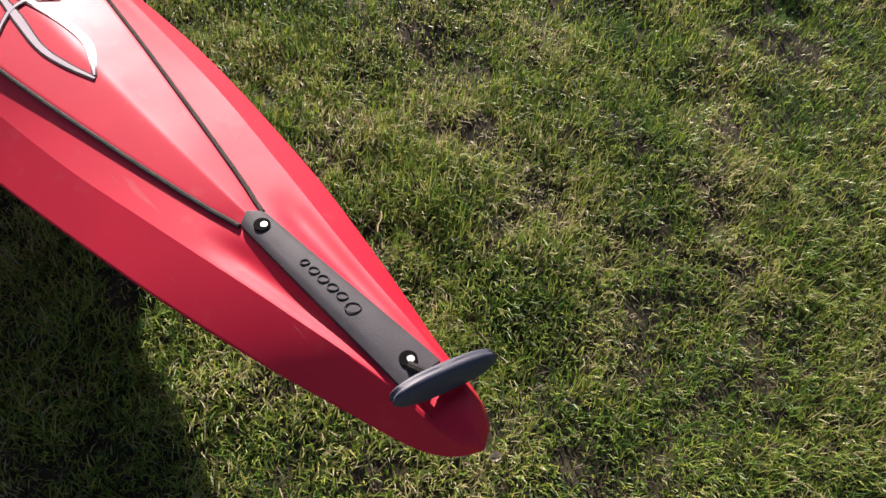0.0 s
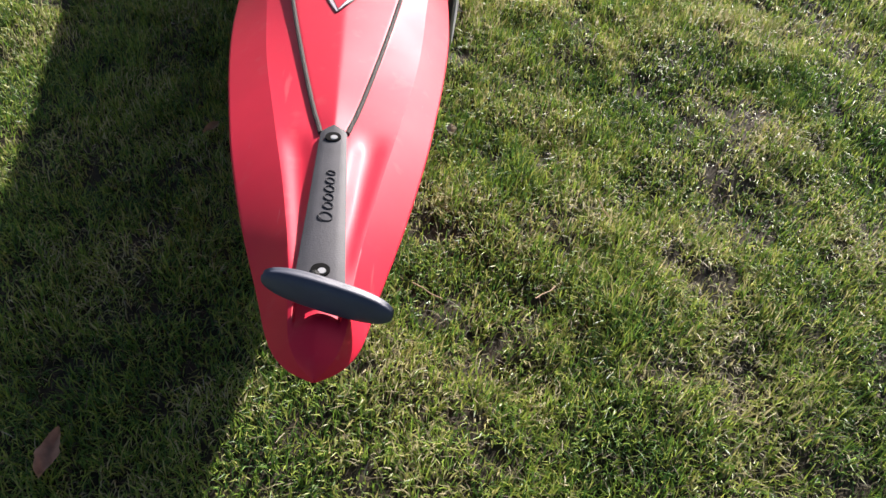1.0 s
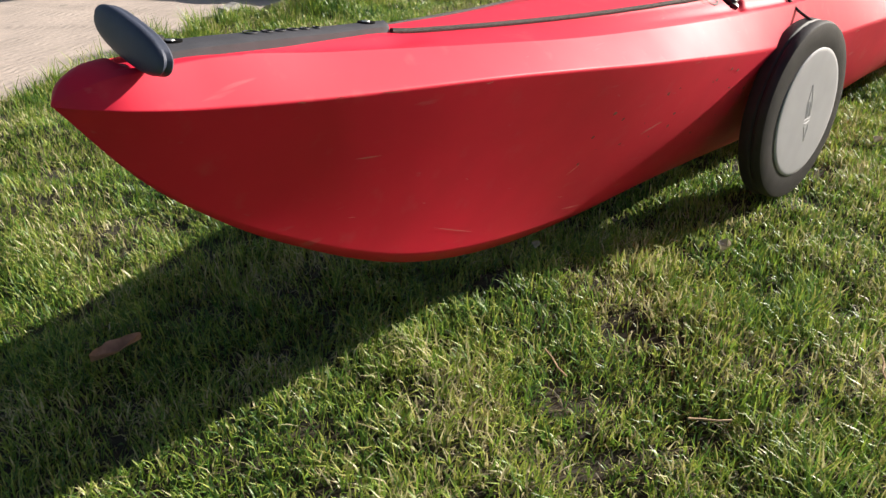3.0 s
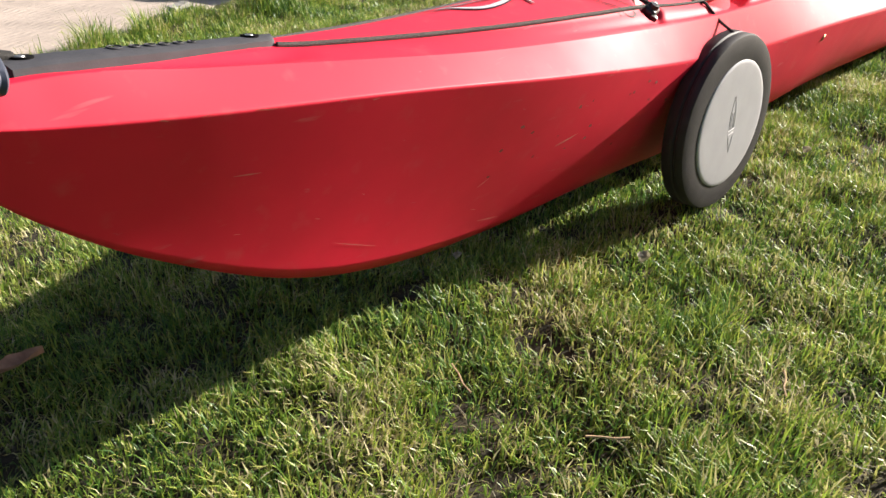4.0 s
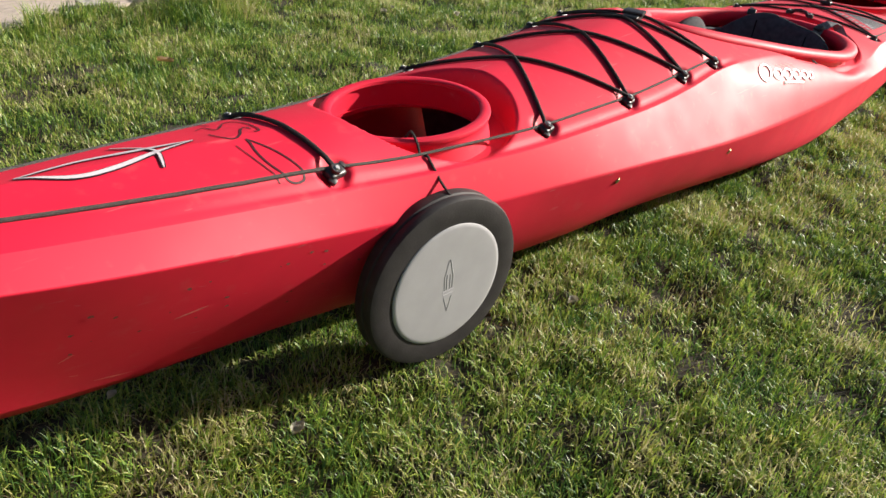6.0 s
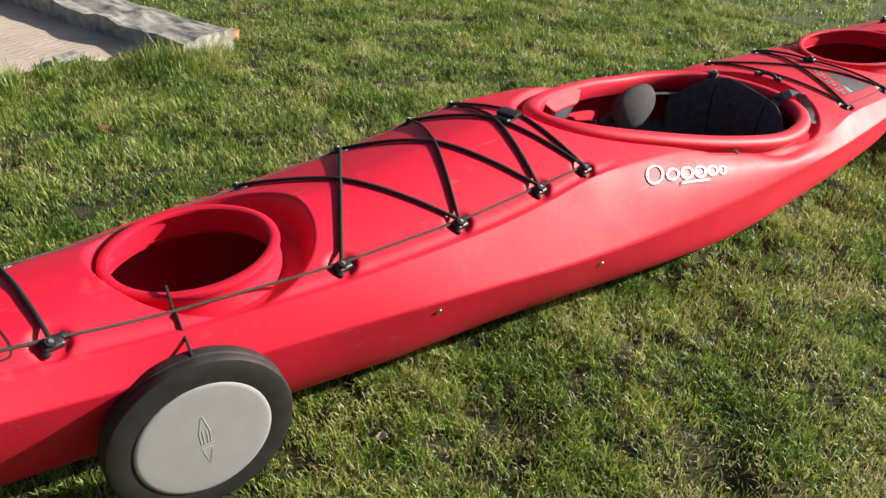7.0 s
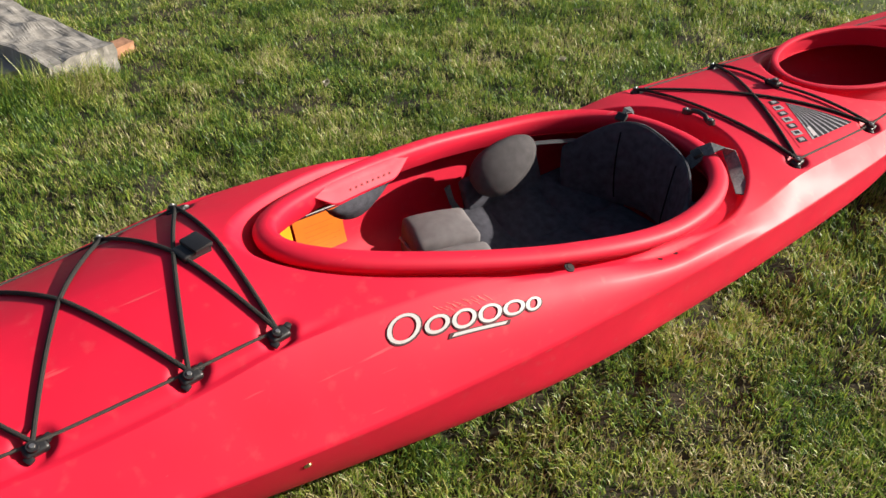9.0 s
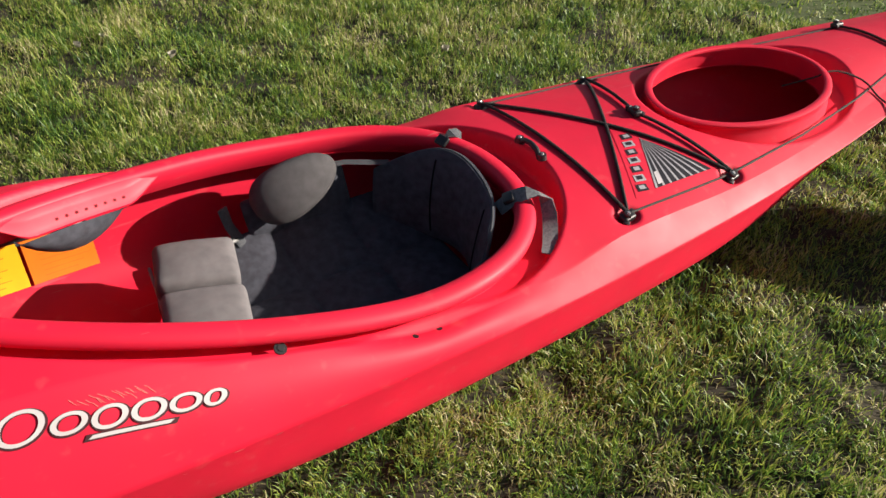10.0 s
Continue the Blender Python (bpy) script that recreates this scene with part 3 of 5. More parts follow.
def webbing(points, width, name, label):
    bm = bmesh.new()
    pts = [Vector(p) for p in points]
    rows = []
    for i, p in enumerate(pts):
        d = (pts[min(i + 1, len(pts) - 1)] - pts[max(i - 1, 0)]).normalized()
        side = Vector((-0.35, 0.93, 0.1)) if name == "loose_strap" else Vector((0.75, 0.66, 0))
        side = (side - d * side.dot(d)).normalized() * width / 2
        n = d.cross(side).normalized() * 0.001
        rows.append([bm.verts.new(p + side + n), bm.verts.new(p - side + n), bm.verts.new(p - side - n), bm.verts.new(p + side - n)])
    for a, b in zip(rows, rows[1:]):
        for k in range(4):
            bm.faces.new((a[k], a[(k + 1) % 4], b[(k + 1) % 4], b[k]))
    bm.faces.new(rows[0]), bm.faces.new(rows[-1][::-1])
    return part(name, bm, PALEWEB if name == "loose_strap" else WEB, kayak, label)


webbing([(2.845, -0.090, 0.215), (2.866, -0.104, 0.243), (2.882, -0.116, 0.253), (2.900, -0.128, 0.253), (2.909, -0.140, 0.240), (2.905, -0.156, 0.226), (2.893, -0.176, 0.212), (2.876, -0.198, 0.205), (2.856, -0.220, 0.202)], 0.026, "loose_strap", "frayed grey webbing strap over the coaming")
webbing([(2.845, 0.110, 0.212), (2.862, 0.114, 0.234), (2.872, 0.116, 0.244), (2.886, 0.119, 0.246), (2.900, 0.121, 0.240), (2.910, 0.122, 0.228)], 0.022, "rear_strap", "dark webbing loop on the coaming")
bm = bmesh.new()
box(bm, 0.020, 0.026, 0.008, pose(2.860, 0.113, 0.240, 0, -35, 12), 0.003, 3)
part("buckle", bm, BLACK, kayak)
bm = bmesh.new()
box(bm, 0.02, 0.026, 0.010, pose(2.858, -0.098, 0.240, 0, -30, -30), 0.003)
part("buckle", bm, BLACK, kayak)


# label stickers on the inner side of the hull
def wall_patch(xa, xb, ua, ub, inset, name, mat, label=""):
    bm = bmesh.new()
    n = 8
    g = []
    for i in range(n + 1):
        row = []
        for j in range(n + 1):
            x, u = xa + (xb - xa) * i / n, ua + (ub - ua) * j / n
            y, z = (float(v) for v in bottom_point(x, u))
            y2, z2 = (float(v) for v in bottom_point(x, u + 0.01))
            t = Vector((0, y2 - y, z2 - z)).normalized()
            nrm = Vector((0, -t.z, t.y))
            row.append(bm.verts.new(Vector((x, y, z)) + nrm * inset))
        g.append(row)
    for i in range(n):
        for j in range(n):
            bm.faces.new((g[i][j], g[i + 1][j], g[i + 1][j + 1], g[i][j + 1]))
    return part(name, bm, mat, kayak, label)


wall_patch(2.128, 2.240, 0.66, 0.935, 0.003, "warning_label", ORANGE, "orange warning sticker inside the hull")
wall_patch(2.010, 2.122, 0.66, 0.935, 0.003, "warning_label", YELLOW, "yellow warning sticker inside the hull")
wall_patch(2.010, 2.240, 0.938, 0.962, 0.003, "label_header", DARKDECAL)
wall_patch(2.160, 2.232, 0.947, 0.953, 0.004, "label_header_bar", WHITE)
for k in range(6):
    u = 0.70 + 0.035 * k
    wall_patch(2.15, 2.205 + 0.012 * (k % 3), u, u + 0.004, 0.0042, "label_line", material("orange_ink", (0.55, 0.12, 0.01)) if k == 0 else bpy.data.materials["orange_ink"])
    wall_patch(2.03, 2.085 + 0.012 * (k % 2), u, u + 0.004, 0.0042, "label_line", bpy.data.materials["orange_ink"])

# ---- bow strap, toggle and deck lines ----
def strap_mesh():
    bm = bmesh.new()
    rows = []
    for i in range(41):
        x = 0.072 + 0.238 * i / 40
        w = 0.0205 - 0.0075 * (x - 0.072) / 0.238
        if x > 0.297:
            w *= math.sqrt(max(0.0, 1 - ((x - 0.297) / 0.0131) ** 2))
        row = []
        for k in range(9):
            a = k / 8 * 2 - 1
            y = a * w
            lift = 0.0042 - 0.002 * abs(a) ** 6
            row.append(bm.verts.new((x, y, float(deck_plain(x, y)) * 0.3 + float(deck_plain(x, 0)) * 0.7 + lift)))
        row = [bm.verts.new((x, -w, float(deck_plain(x, 0)) - 0.006))] + row + [bm.verts.new((x, w, float(deck_plain(x, 0)) - 0.006))]
        rows.append(row)
    for a, b in zip(rows, rows[1:]):
        for p in range(len(a) - 1):
            bm.faces.new((a[p], a[p + 1], b[p + 1], b[p]))
    bm.faces.new(rows[0])
    return bm


strap = part("bow_strap", strap_mesh(), RUBBER, kayak, "dark grey rubber strap screwed along the bow")


def strap_z(x):
    return float(deck_plain(x, 0)) + 0.0045


for sx in (0.287, 0.090):
    # flat disc on the strap: its black is the shade of the sunken screw hole
    bm = bmesh.new()
    disc(bm, 0.0078, 0.0018, pose(sx, 0, strap_z(sx), 0, 7, 0), 24)
    part("screw_well_shade", bm, RECESS_SHADE, strap)
    bm = bmesh.new()
    disc(bm, 0.0042, 0.0018, pose(sx - 0.0018, -0.0012, strap_z(sx) + 0.0008, 0, 7, 0), 18, 0.8)
    part("screw", bm, CHROME, strap, "steel cross-head screw")
# raised brand mark as plain rings
for k, (h, w) in enumerate(((0.0062, 0.0060), (0.0042, 0.0046), (0.0042, 0.0046), (0.0042, 0.0046), (0.0040, 0.0044), (0.0038, 0.0032))):
    x = 0.162 + 0.0128 * k - 0.003 * (k == 0)
    ring = [(x + w * math.cos(a) + 0.25 * h * math.sin(a), h * math.sin(a) - (0.0015 if k else 0.0), strap_z(x + w * math.cos(a)) + 0.0002) for a in [i * math.tau / 20 for i in range(20)]]
    part("raised_mark", tube(ring, 0.0006, 6, closed=True), RUBBER_MARK, strap)

bm = bmesh.new()
bmesh.ops.create_uvsphere(bm, u_segments=40, v_segments=24, radius=1.0)
for v in bm.verts:
    c = v.co.copy()
    c = Vector([math.copysign(abs(t) ** p, t) for t, p in zip(c, (0.75, 0.55, 0.85))])
    flat = math.hypot(c.x, c.z)
    groove = 0.0012 * math.exp(-((c.y / 0.18) ** 2)) if flat > 0.9 else 0
    v.co = Vector((c.x * 0.053, c.y * 0.0080, c.z * 0.0135)) * (1 - groove * 40)
bmesh.ops.transform(bm, verts=bm.verts, matrix=pose(0.056, -0.008, 0.4555, 0, 0, 0) @ pose(0, 0, 0, 0, 0, 78) @ pose(0, 0, 0, 0, -11, 0) @ pose(0, 0, 0, 18, 0, 0))
part("toggle", bm, HANDLE, kayak, "flat oval slate-grey rubber carrying toggle")
bm = tube([(0.085, 0.004, 0.447), (0.070, 0.0, 0.452), (0.060, -0.004, 0.455)], 0.004, 8)
part("toggle_cord", bm, CORD, kayak)


def line_on_deck(points, r, name, mat, parent=kayak, lift=0.6):
    return part(name, tube(drape(points, r * lift), r, 8), mat, parent)


for s in (-1, 1):
    line_on_deck([(x, s * (float(line_y(x)) + 0.0025)) for x in (0.304, 0.32, 0.34, 0.37, 0.42, 0.47, 0.52, 0.57, 0.62, 0.70, 0.78, 0.85)] + [(0.905, s * float(clip_y(0.909, s)))], 0.0027, "deck_line", LINE)
    for xa, xb in zip(CLIP_X, CLIP_X[1:]):
        line_on_deck([(xa, s * float(clip_y(xa, s))), (xb, s * float(clip_y(xb, s)))], 0.0023, "deck_line", LINE)
    line_on_deck([(REAR_CLIP_X[0], s * float(clip_y(3.036, s))), (REAR_CLIP_X[1], s * float(clip_y(3.316, s)))], 0.0023, "deck_line", LINE)
    line_on_deck([(3.316, s * float(clip_y(3.316, s))), (3.56, s * float(clip_y(3.56, s))), (3.80, s * float(clip_y(3.80, s))), (4.05, s * float(clip_y(4.05, s)))], 0.0023, "deck_line", LINE)


def bungee(xa, sa, xb, sb):
    a, b = (xa, sa * float(clip_y(xa, sa))), (xb, sb * float(clip_y(xb, sb)))
    part("bungee_cord", tube(drape([a, b], 0.0040), 0.0035, 8), CORD, kayak)


bungee(CLIP_X[0], -1, CLIP_X[0], 1)
c2, c3, c4, c5 = CLIP_X[1:]
for a, b in ((c2, c3), (c3, c4), (c4, c5)):
    bungee(a, -1, b, 1)
    bungee(b, -1, a, 1)
bungee(c5, -1, c5, 1)
r1, r2 = REAR_CLIP_X
bungee(r1, -1, r1, 1)
bungee(r1, -1, r2, 1)
bungee(r2, -1, r1, 1)
bungee(4.06, -1, 4.06, 1)
for s in (-1, 1):
    part("bungee_cord", tube(drape([(r2, s * float(clip_y(r2, s))), (3.262, 0.012)], 0.006), 0.0036, 8), CORD, kayak)


def clip_mesh():
    bm = bmesh.new()
    box(bm, 0.030, 0.019, 0.013, pose(0, 0, 0.006), 0.005, 3)
    disc(bm, 0.0085, 0.018, pose(-0.003, 0, 0.009), 20, 0.85)
    box(bm, 0.012, 0.010, 0.012, pose(0.016, 0.004, 0.006, 0, 20, 25), 0.003, 2)
    box(bm, 0.010, 0.012, 0.008, pose(-0.012, -0.009, 0.005, 0, -10, 20), 0.003, 2)
    return bm


clip_part = part("deck_clip", clip_mesh(), BLACK, kayak, "black plastic cord clip")
bm = bmesh.new()
disc(bm, 0.0042, 0.003, pose(0, 0, 0), 16, 0.7)
screw_part = part("screw", bm, CHROME, clip_part)
screw_part.location = (-0.003, 0, 0.0185)
places = [(x, s * float(clip_y(x, s)), -8 * s) for x in CLIP_X + REAR_CLIP_X + (4.06,) for s in (-1, 1)] + [(3.262, 0.012, 80)]
for k, (x, y, turn) in enumerate(places):
    slope = math.degrees(math.atan2(float(deck_plain(x, y + 0.01) - deck_plain(x, y - 0.01)), 0.02))
    m = pose(x, y, float(deck(x, y)) + 0.001, slope, 0, turn)
    if k == 0:
        clip_part.matrix_basis = m
    else:
        c = new("deck_clip", clip_part.data)
        c.parent, c.matrix_basis, c["label"] = kayak, m, "black plastic cord clip"
        q = new("screw", screw_part.data)
        q.parent, q.location = c, screw_part.location

# paddle-park block, rear saddle, bolts
bm = bmesh.new()
box(bm, 0.046, 0.036, 0.018, pose(1.853, 0.004, 0.384, 0, -3, 12), 0.004, 3)
box(bm, 0.030, 0.044, 0.008, pose(1.862, 0.004, 0.395, 0, -3, 12), 0.003, 2)
part("deck_fitting", bm, BLACK, kayak, "black plastic deck fitting ahead of the cockpit")
bm = bmesh.new()
box(bm, 0.052, 0.020, 0.010, pose(2.735, 0.262, 0.204, 12, 0, -6), 0.004, 3)
box(bm, 0.018, 0.026, 0.014, pose(2.722, 0.262, 0.206, 12, 0, -6), 0.004, 2)
part("side_fitting", bm, BLACK, kayak, "black plastic buckle beside the coaming")
sad = part("rear_saddle", tube([(2.990, 0.034, 0.240), (2.990, 0.024, 0.249), (2.989, 0.008, 0.252), (2.988, -0.010, 0.250), (2.988, -0.020, 0.240)], 0.0055, 10), BLACK, kayak, "black plastic saddle behind the cockpit")
for y in (0.042, -0.026):
    bm = bmesh.new()
    disc(bm, 0.010, 0.010, pose(2.990, y, 0.242), 18, 0.8)
    part("saddle_foot", bm, BLACK, sad)
    bm = bmesh.new()
    disc(bm, 0.004, 0.003, pose(2.990, y, 0.248), 14, 0.7)
    part("screw", bm, CHROME, sad)


def side_point(x, u, side=-1, out=0.0):
    """On the facet between chine (u = 0) and deck edge (u = 1)."""
    def at(x, u):
        b = (0.0004 + 0.0130 * float(smooth01(1.8, 2.2, x)) * (1 - float(smooth01(2.5, 2.9, x)))) * math.sin(math.pi * u) * float(smooth01(0.2, 1.0, x))
        return Vector((x, side * (float(chine_y(x)) * (1 - u) + float(crease_y(x)) * u + 0.7 * b), float(chine_z(x)) * (1 - u) + float(crease_z(x)) * u + b))
    p = at(x, u)
    n = (at(x + 0.004, u) - p).cross(at(x, min(u + 0.02, 1.0)) - at(x, min(u + 0.02, 1.0) - 0.02)).normalized()
    if n.y * side < 0:
        n = -n
    return p + n * out, n


def bolt(p, n, r, mat, name="bolt"):
    bm = bmesh.new()
    turn = n.to_track_quat("Z", "Y").to_matrix().to_4x4()
    disc(bm, r, r * 0.55, Matrix.Translation(p) @ turn, 18, 0.75)
    head = part(name, bm, mat, kayak)
    bm = bmesh.new()
    disc(bm, r * 1.5, r * 0.22, Matrix.Translation(p) @ turn, 18, 0.95)
    part("washer", bm, BLACK if mat is not BRASS else BRASS, head)


for side in (-1, 1):
    for bx, u in ((2.369, 1.0), (2.565, 0.93), (2.607, 0.98)):
        p, n = side_point(bx, u, side, 0.001)
        bolt(p, n, 0.0062 if bx < 2.5 else 0.0048, BLACK)
    for bx, u in ((1.482, 0.92), (1.867, 0.90)):
        y, z = (float(v) for v in bottom_point(bx, u))
        y2, z2 = (float(v) for v in bottom_point(bx, u + 0.03))
        n = Vector((0, side * (z2 - z), -(y2 - y))).normalized()
        bolt(Vector((bx, side * y, z)), n, 0.0048, BRASS, "hull_rivet")


# brand mark on the side: plain white shapes with a dark edge
def side_patch(xa, xb, ua, ub, slant, out, name, mat):
    bm = bmesh.new()
    n = 4
    def spot(i, j):
        u = ua + (ub - ua) * j / n
        x = xa + (xb - xa) * i / n + slant * j / n
        return side_point(x, u + 0.08 - 0.66 * (x - 2.03), -1, out)[0]
    g = [[bm.verts.new(spot(i, j)) for j in range(n + 1)] for i in range(n + 1)]
    for i in range(n):
        for j in range(n):
            bm.faces.new((g[i][j], g[i + 1][j], g[i + 1][j + 1], g[i][j + 1]))
    part(name, bm, mat, kayak)


def side_ring(xc, uc, rx, ru, slant, thick, out, name, mat):
    """A flat slanted oval band lying on the side."""
    bm = bmesh.new()
    rows = []
    for k in range(28):
        a = k * math.tau / 28
        w = thick * (0.55 + 0.45 * abs(math.cos(a)))
        row = []
        for j in (1.0, 0.5, 0.0):
            du = (ru - 8.0 * thick * 0.55 * (1 - j)) * math.sin(a)
            x = xc + (rx - w * (1 - j)) * math.cos(a) + slant * du
            row.append(bm.verts.new(side_point(x, uc + 0.08 + du - 0.66 * (x - 2.03), -1, out)[0]))
        rows.append(row)
    for p, q in zip(rows, rows[1:] + rows[:1]):
        for j in range(2):
            bm.faces.new((p[j], p[j + 1], q[j + 1], q[j]))
    part(name, bm, mat, kayak)


RINGS = ((2.056, 0.695, 0.026, 0.140), (2.105, 0.650, 0.020, 0.090), (2.148, 0.640, 0.020, 0.100), (2.191, 0.640, 0.020, 0.100), (2.233, 0.650, 0.019, 0.090), (2.268, 0.655, 0.014, 0.085))
for x, u, rx, ru in RINGS:
    side_ring(x + 0.001, u - 0.008, rx + 0.0018, ru + 0.012, 0.07, 0.0095, 0.0012, "mark_edge", ETCH)
    side_ring(x, u, rx, ru, 0.07, 0.0068, 0.0020, "mark_shape", WHITE)
side_patch(2.112, 2.215, 0.470, 0.525, 0.006, 0.0012, "mark_edge", ETCH)
side_patch(2.118, 2.208, 0.485, 0.515, 0.006, 0.0020, "mark_swoosh", WHITE)


# deck decals
def ribbon(points, widths, lift, name, mat, n_cut=8):
    """A flat strip laid on the deck along a smooth line."""
    pts = []
    p = [points[0]] + list(points) + [points[-1]]
    w = [widths[0]] + list(widths) + [widths[-1]]
    for i in range(1, len(p) - 2):
        for k in range(n_cut):
            t = k / n_cut
            def cr(a, b, c, d):
                return 0.5 * (2 * b + (c - a) * t + (2 * a - 5 * b + 4 * c - d) * t * t + (3 * b - a - 3 * c + d) * t**3)
            pts.append((cr(p[i - 1][0], p[i][0], p[i + 1][0], p[i + 2][0]), cr(p[i - 1][1], p[i][1], p[i + 1][1], p[i + 2][1]), w[i] + (w[i + 1] - w[i]) * t))
    pts.append((*points[-1], widths[-1]))
    bm = bmesh.new()
    rows = []
    for i, (x, y, wd) in enumerate(pts):
        a, b = pts[max(i - 1, 0)], pts[min(i + 1, len(pts) - 1)]
        d = Vector((b[0] - a[0], b[1] - a[1])).normalized()
        row = []
        for s in (-1, 0, 1):
            xx, yy = x - d.y * s * wd / 2, y + d.x * s * wd / 2
            row.append(bm.verts.new((xx, yy, float(deck_plain(xx, yy)) + lift)))
        rows.append(row)
    for a, b in zip(rows, rows[1:]):
        for k in range(2):
            bm.faces.new((a[k], a[k + 1], b[k + 1], b[k]))
    return part(name, bm, mat, kayak)


for lift, add, mat in ((0.0012, 0.0032, DARKDECAL), (0.0018, 0.0, LILAC)):
    ribbon([(0.566, 0.009), (0.608, 0.021), (0.650, 0.027), (0.708, 0.022), (0.785, 0.016)], [0.002 + add, 0.005 + add, 0.0065 + add, 0.009 + add, 0.002 + add], lift, "deck_decal", mat)
    ribbon([(0.570, 0.007), (0.618, -0.014), (0.663, -0.014), (0.718, -0.002), (0.784, 0.015)], [0.002 + add, 0.0065 + add, 0.007 + add, 0.006 + add, 0.002 + add], lift + 0.0002, "deck_decal", mat)
    ribbon([(0.696, 0.055), (0.722, 0.024), (0.725, -0.004), (0.714, -0.033)], [0.0015 + add, 0.004 + add, 0.0045 + add, 0.0015 + add], lift + 0.0004, "deck_decal", mat)
ribbon([(0.820, 0.062), (0.835, 0.068), (0.838, 0.046), (0.848, 0.050), (0.864, 0.066), (0.877, 0.066), (0.884, 0.046), (0.882, 0.020), (0.876, 0.003), (0.868, 0.004)], [0.0025] * 10, 0.0008, "moulded_line", ETCH)
ribbon([(0.818, 0.031), (0.819, 0.010), (0.825, -0.002), (0.834, -0.005), (0.847, 0.004), (0.861, 0.022), (0.871, 0.027), (0.873, 0.017)], [0.0028] * 8, 0.0008, "moulded_line", ETCH)
ribbon([(0.844, -0.011), (0.852, -0.027), (0.860, -0.050), (0.865, -0.080), (0.864, -0.100), (0.855, -0.106), (0.840, -0.101), (0.834, -0.073), (0.836, -0.045), (0.842, -0.024), (0.844, -0.012)], [0.0028] * 11, 0.0008, "moulded_line", ETCH)
ribbon([(0.822, -0.021), (0.824, -0.06), (0.826, -0.101)], [0.0018] * 3, 0.0008, "moulded_line", ETCH)
ribbon([(0.839, 0.125), (0.842, 0.095), (0.846, 0.070)], [0.0022] * 3, 0.0008, "moulded_line", ETCH)


def deck_polygon(corners, lift, name, mat, n=10):
    """Triangle or quad laid on the deck."""
    bm = bmesh.new()
    c = [Vector(p) for p in corners]
    if len(c) == 3:
        c = [c[0], c[0], c[1], c[2]]
    g = []
    for i in range(n + 1):
        row = []
        for j in range(n + 1):
            a, b = i / n, j / n
            q = (c[0] * (1 - b) + c[1] * b) * (1 - a) + (c[3] * (1 - b) + c[2] * b) * a
            row.append(bm.verts.new((q.x, q.y, float(deck_plain(q.x, q.y)) + lift)))
        g.append(row)
    for i in range(n):
        for j in range(n):
            bm.faces.new((g[i][j], g[i + 1][j], g[i + 1][j + 1], g[i][j + 1]))
    bmesh.ops.remove_doubles(bm, verts=bm.verts, dist=1e-6)
    return part(name, bm, mat, kayak)


deck_polygon([(3.178, -0.005), (3.080, -0.190), (3.300, -0.190)], 0.0008, "decal_ground", RED)
deck_polygon([(3.207, -0.060), (3.134, -0.184), (3.284, -0.184)], 0.0013, "decal_fan", DARKDECAL)
for k in range(8):
    a, b = k / 8, k / 8 + 0.038
    deck_polygon([(3.207, -0.060), (3.134 + 0.150 * a, -0.184), (3.134 + 0.150 * b, -0.184)], 0.0018, "decal_ray", SILVER, 5)
for k in range(7):
    y = -0.034 - 0.0215 * k
    x = 3.178 - 0.0128 * k
    deck_polygon([(x, y), (x - 0.006, y - 0.016), (x + 0.018, y - 0.020), (x + 0.022, y - 0.004)], 0.0016, "decal_bar", SILVER if k % 2 else DARKDECAL, 3)
    deck_polygon([(x + 0.004, y - 0.004), (x + 0.001, y - 0.013), (x + 0.014, y - 0.015), (x + 0.016, y - 0.006)], 0.0021, "decal_bar", DARKDECAL if k % 2 else SILVER, 3)
deck_polygon([(3.160, -0.150), (3.146, -0.178), (3.158, -0.178), (3.170, -0.150)], 0.0024, "decal_bar", WHITE, 3)

# scratches on the bow's side
def scratch(xa, ua, xb, ub, w):
    bm = bmesh.new()
    rows = []
    for k in range(7):
        t = k / 6
        x, u = xa + (xb - xa) * t, ua + (ub - ua) * t
        wd = w * math.sin(math.pi * (0.08 + 0.84 * t))
        row = []
        for s in (-1, 1):
            y, z = (float(v) for v in bottom_point(x, u + s * wd))
            row.append(bm.verts.new((x, -y - 0.0007, z)))
        rows.append(row)
    for a, b in zip(rows, rows[1:]):
        bm.faces.new((a[0], a[1], b[1], b[0]))
    part("scratch", bm, bpy.data.materials["scratched_plastic"], kayak)


material("scratched_plastic", (0.62, 0.17, 0.15), 0.7, var=0.2)
scratch(0.675, 0.60, 0.715, 0.66, 0.006)
scratch(0.34, 0.22, 0.41, 0.16, 0.0025)
scratch(0.21, 0.62, 0.235, 0.64, 0.004)
scratch(0.60, 0.16, 0.65, 0.14, 0.005)
scratch(0.55, 0.42, 0.565, 0.47, 0.005)


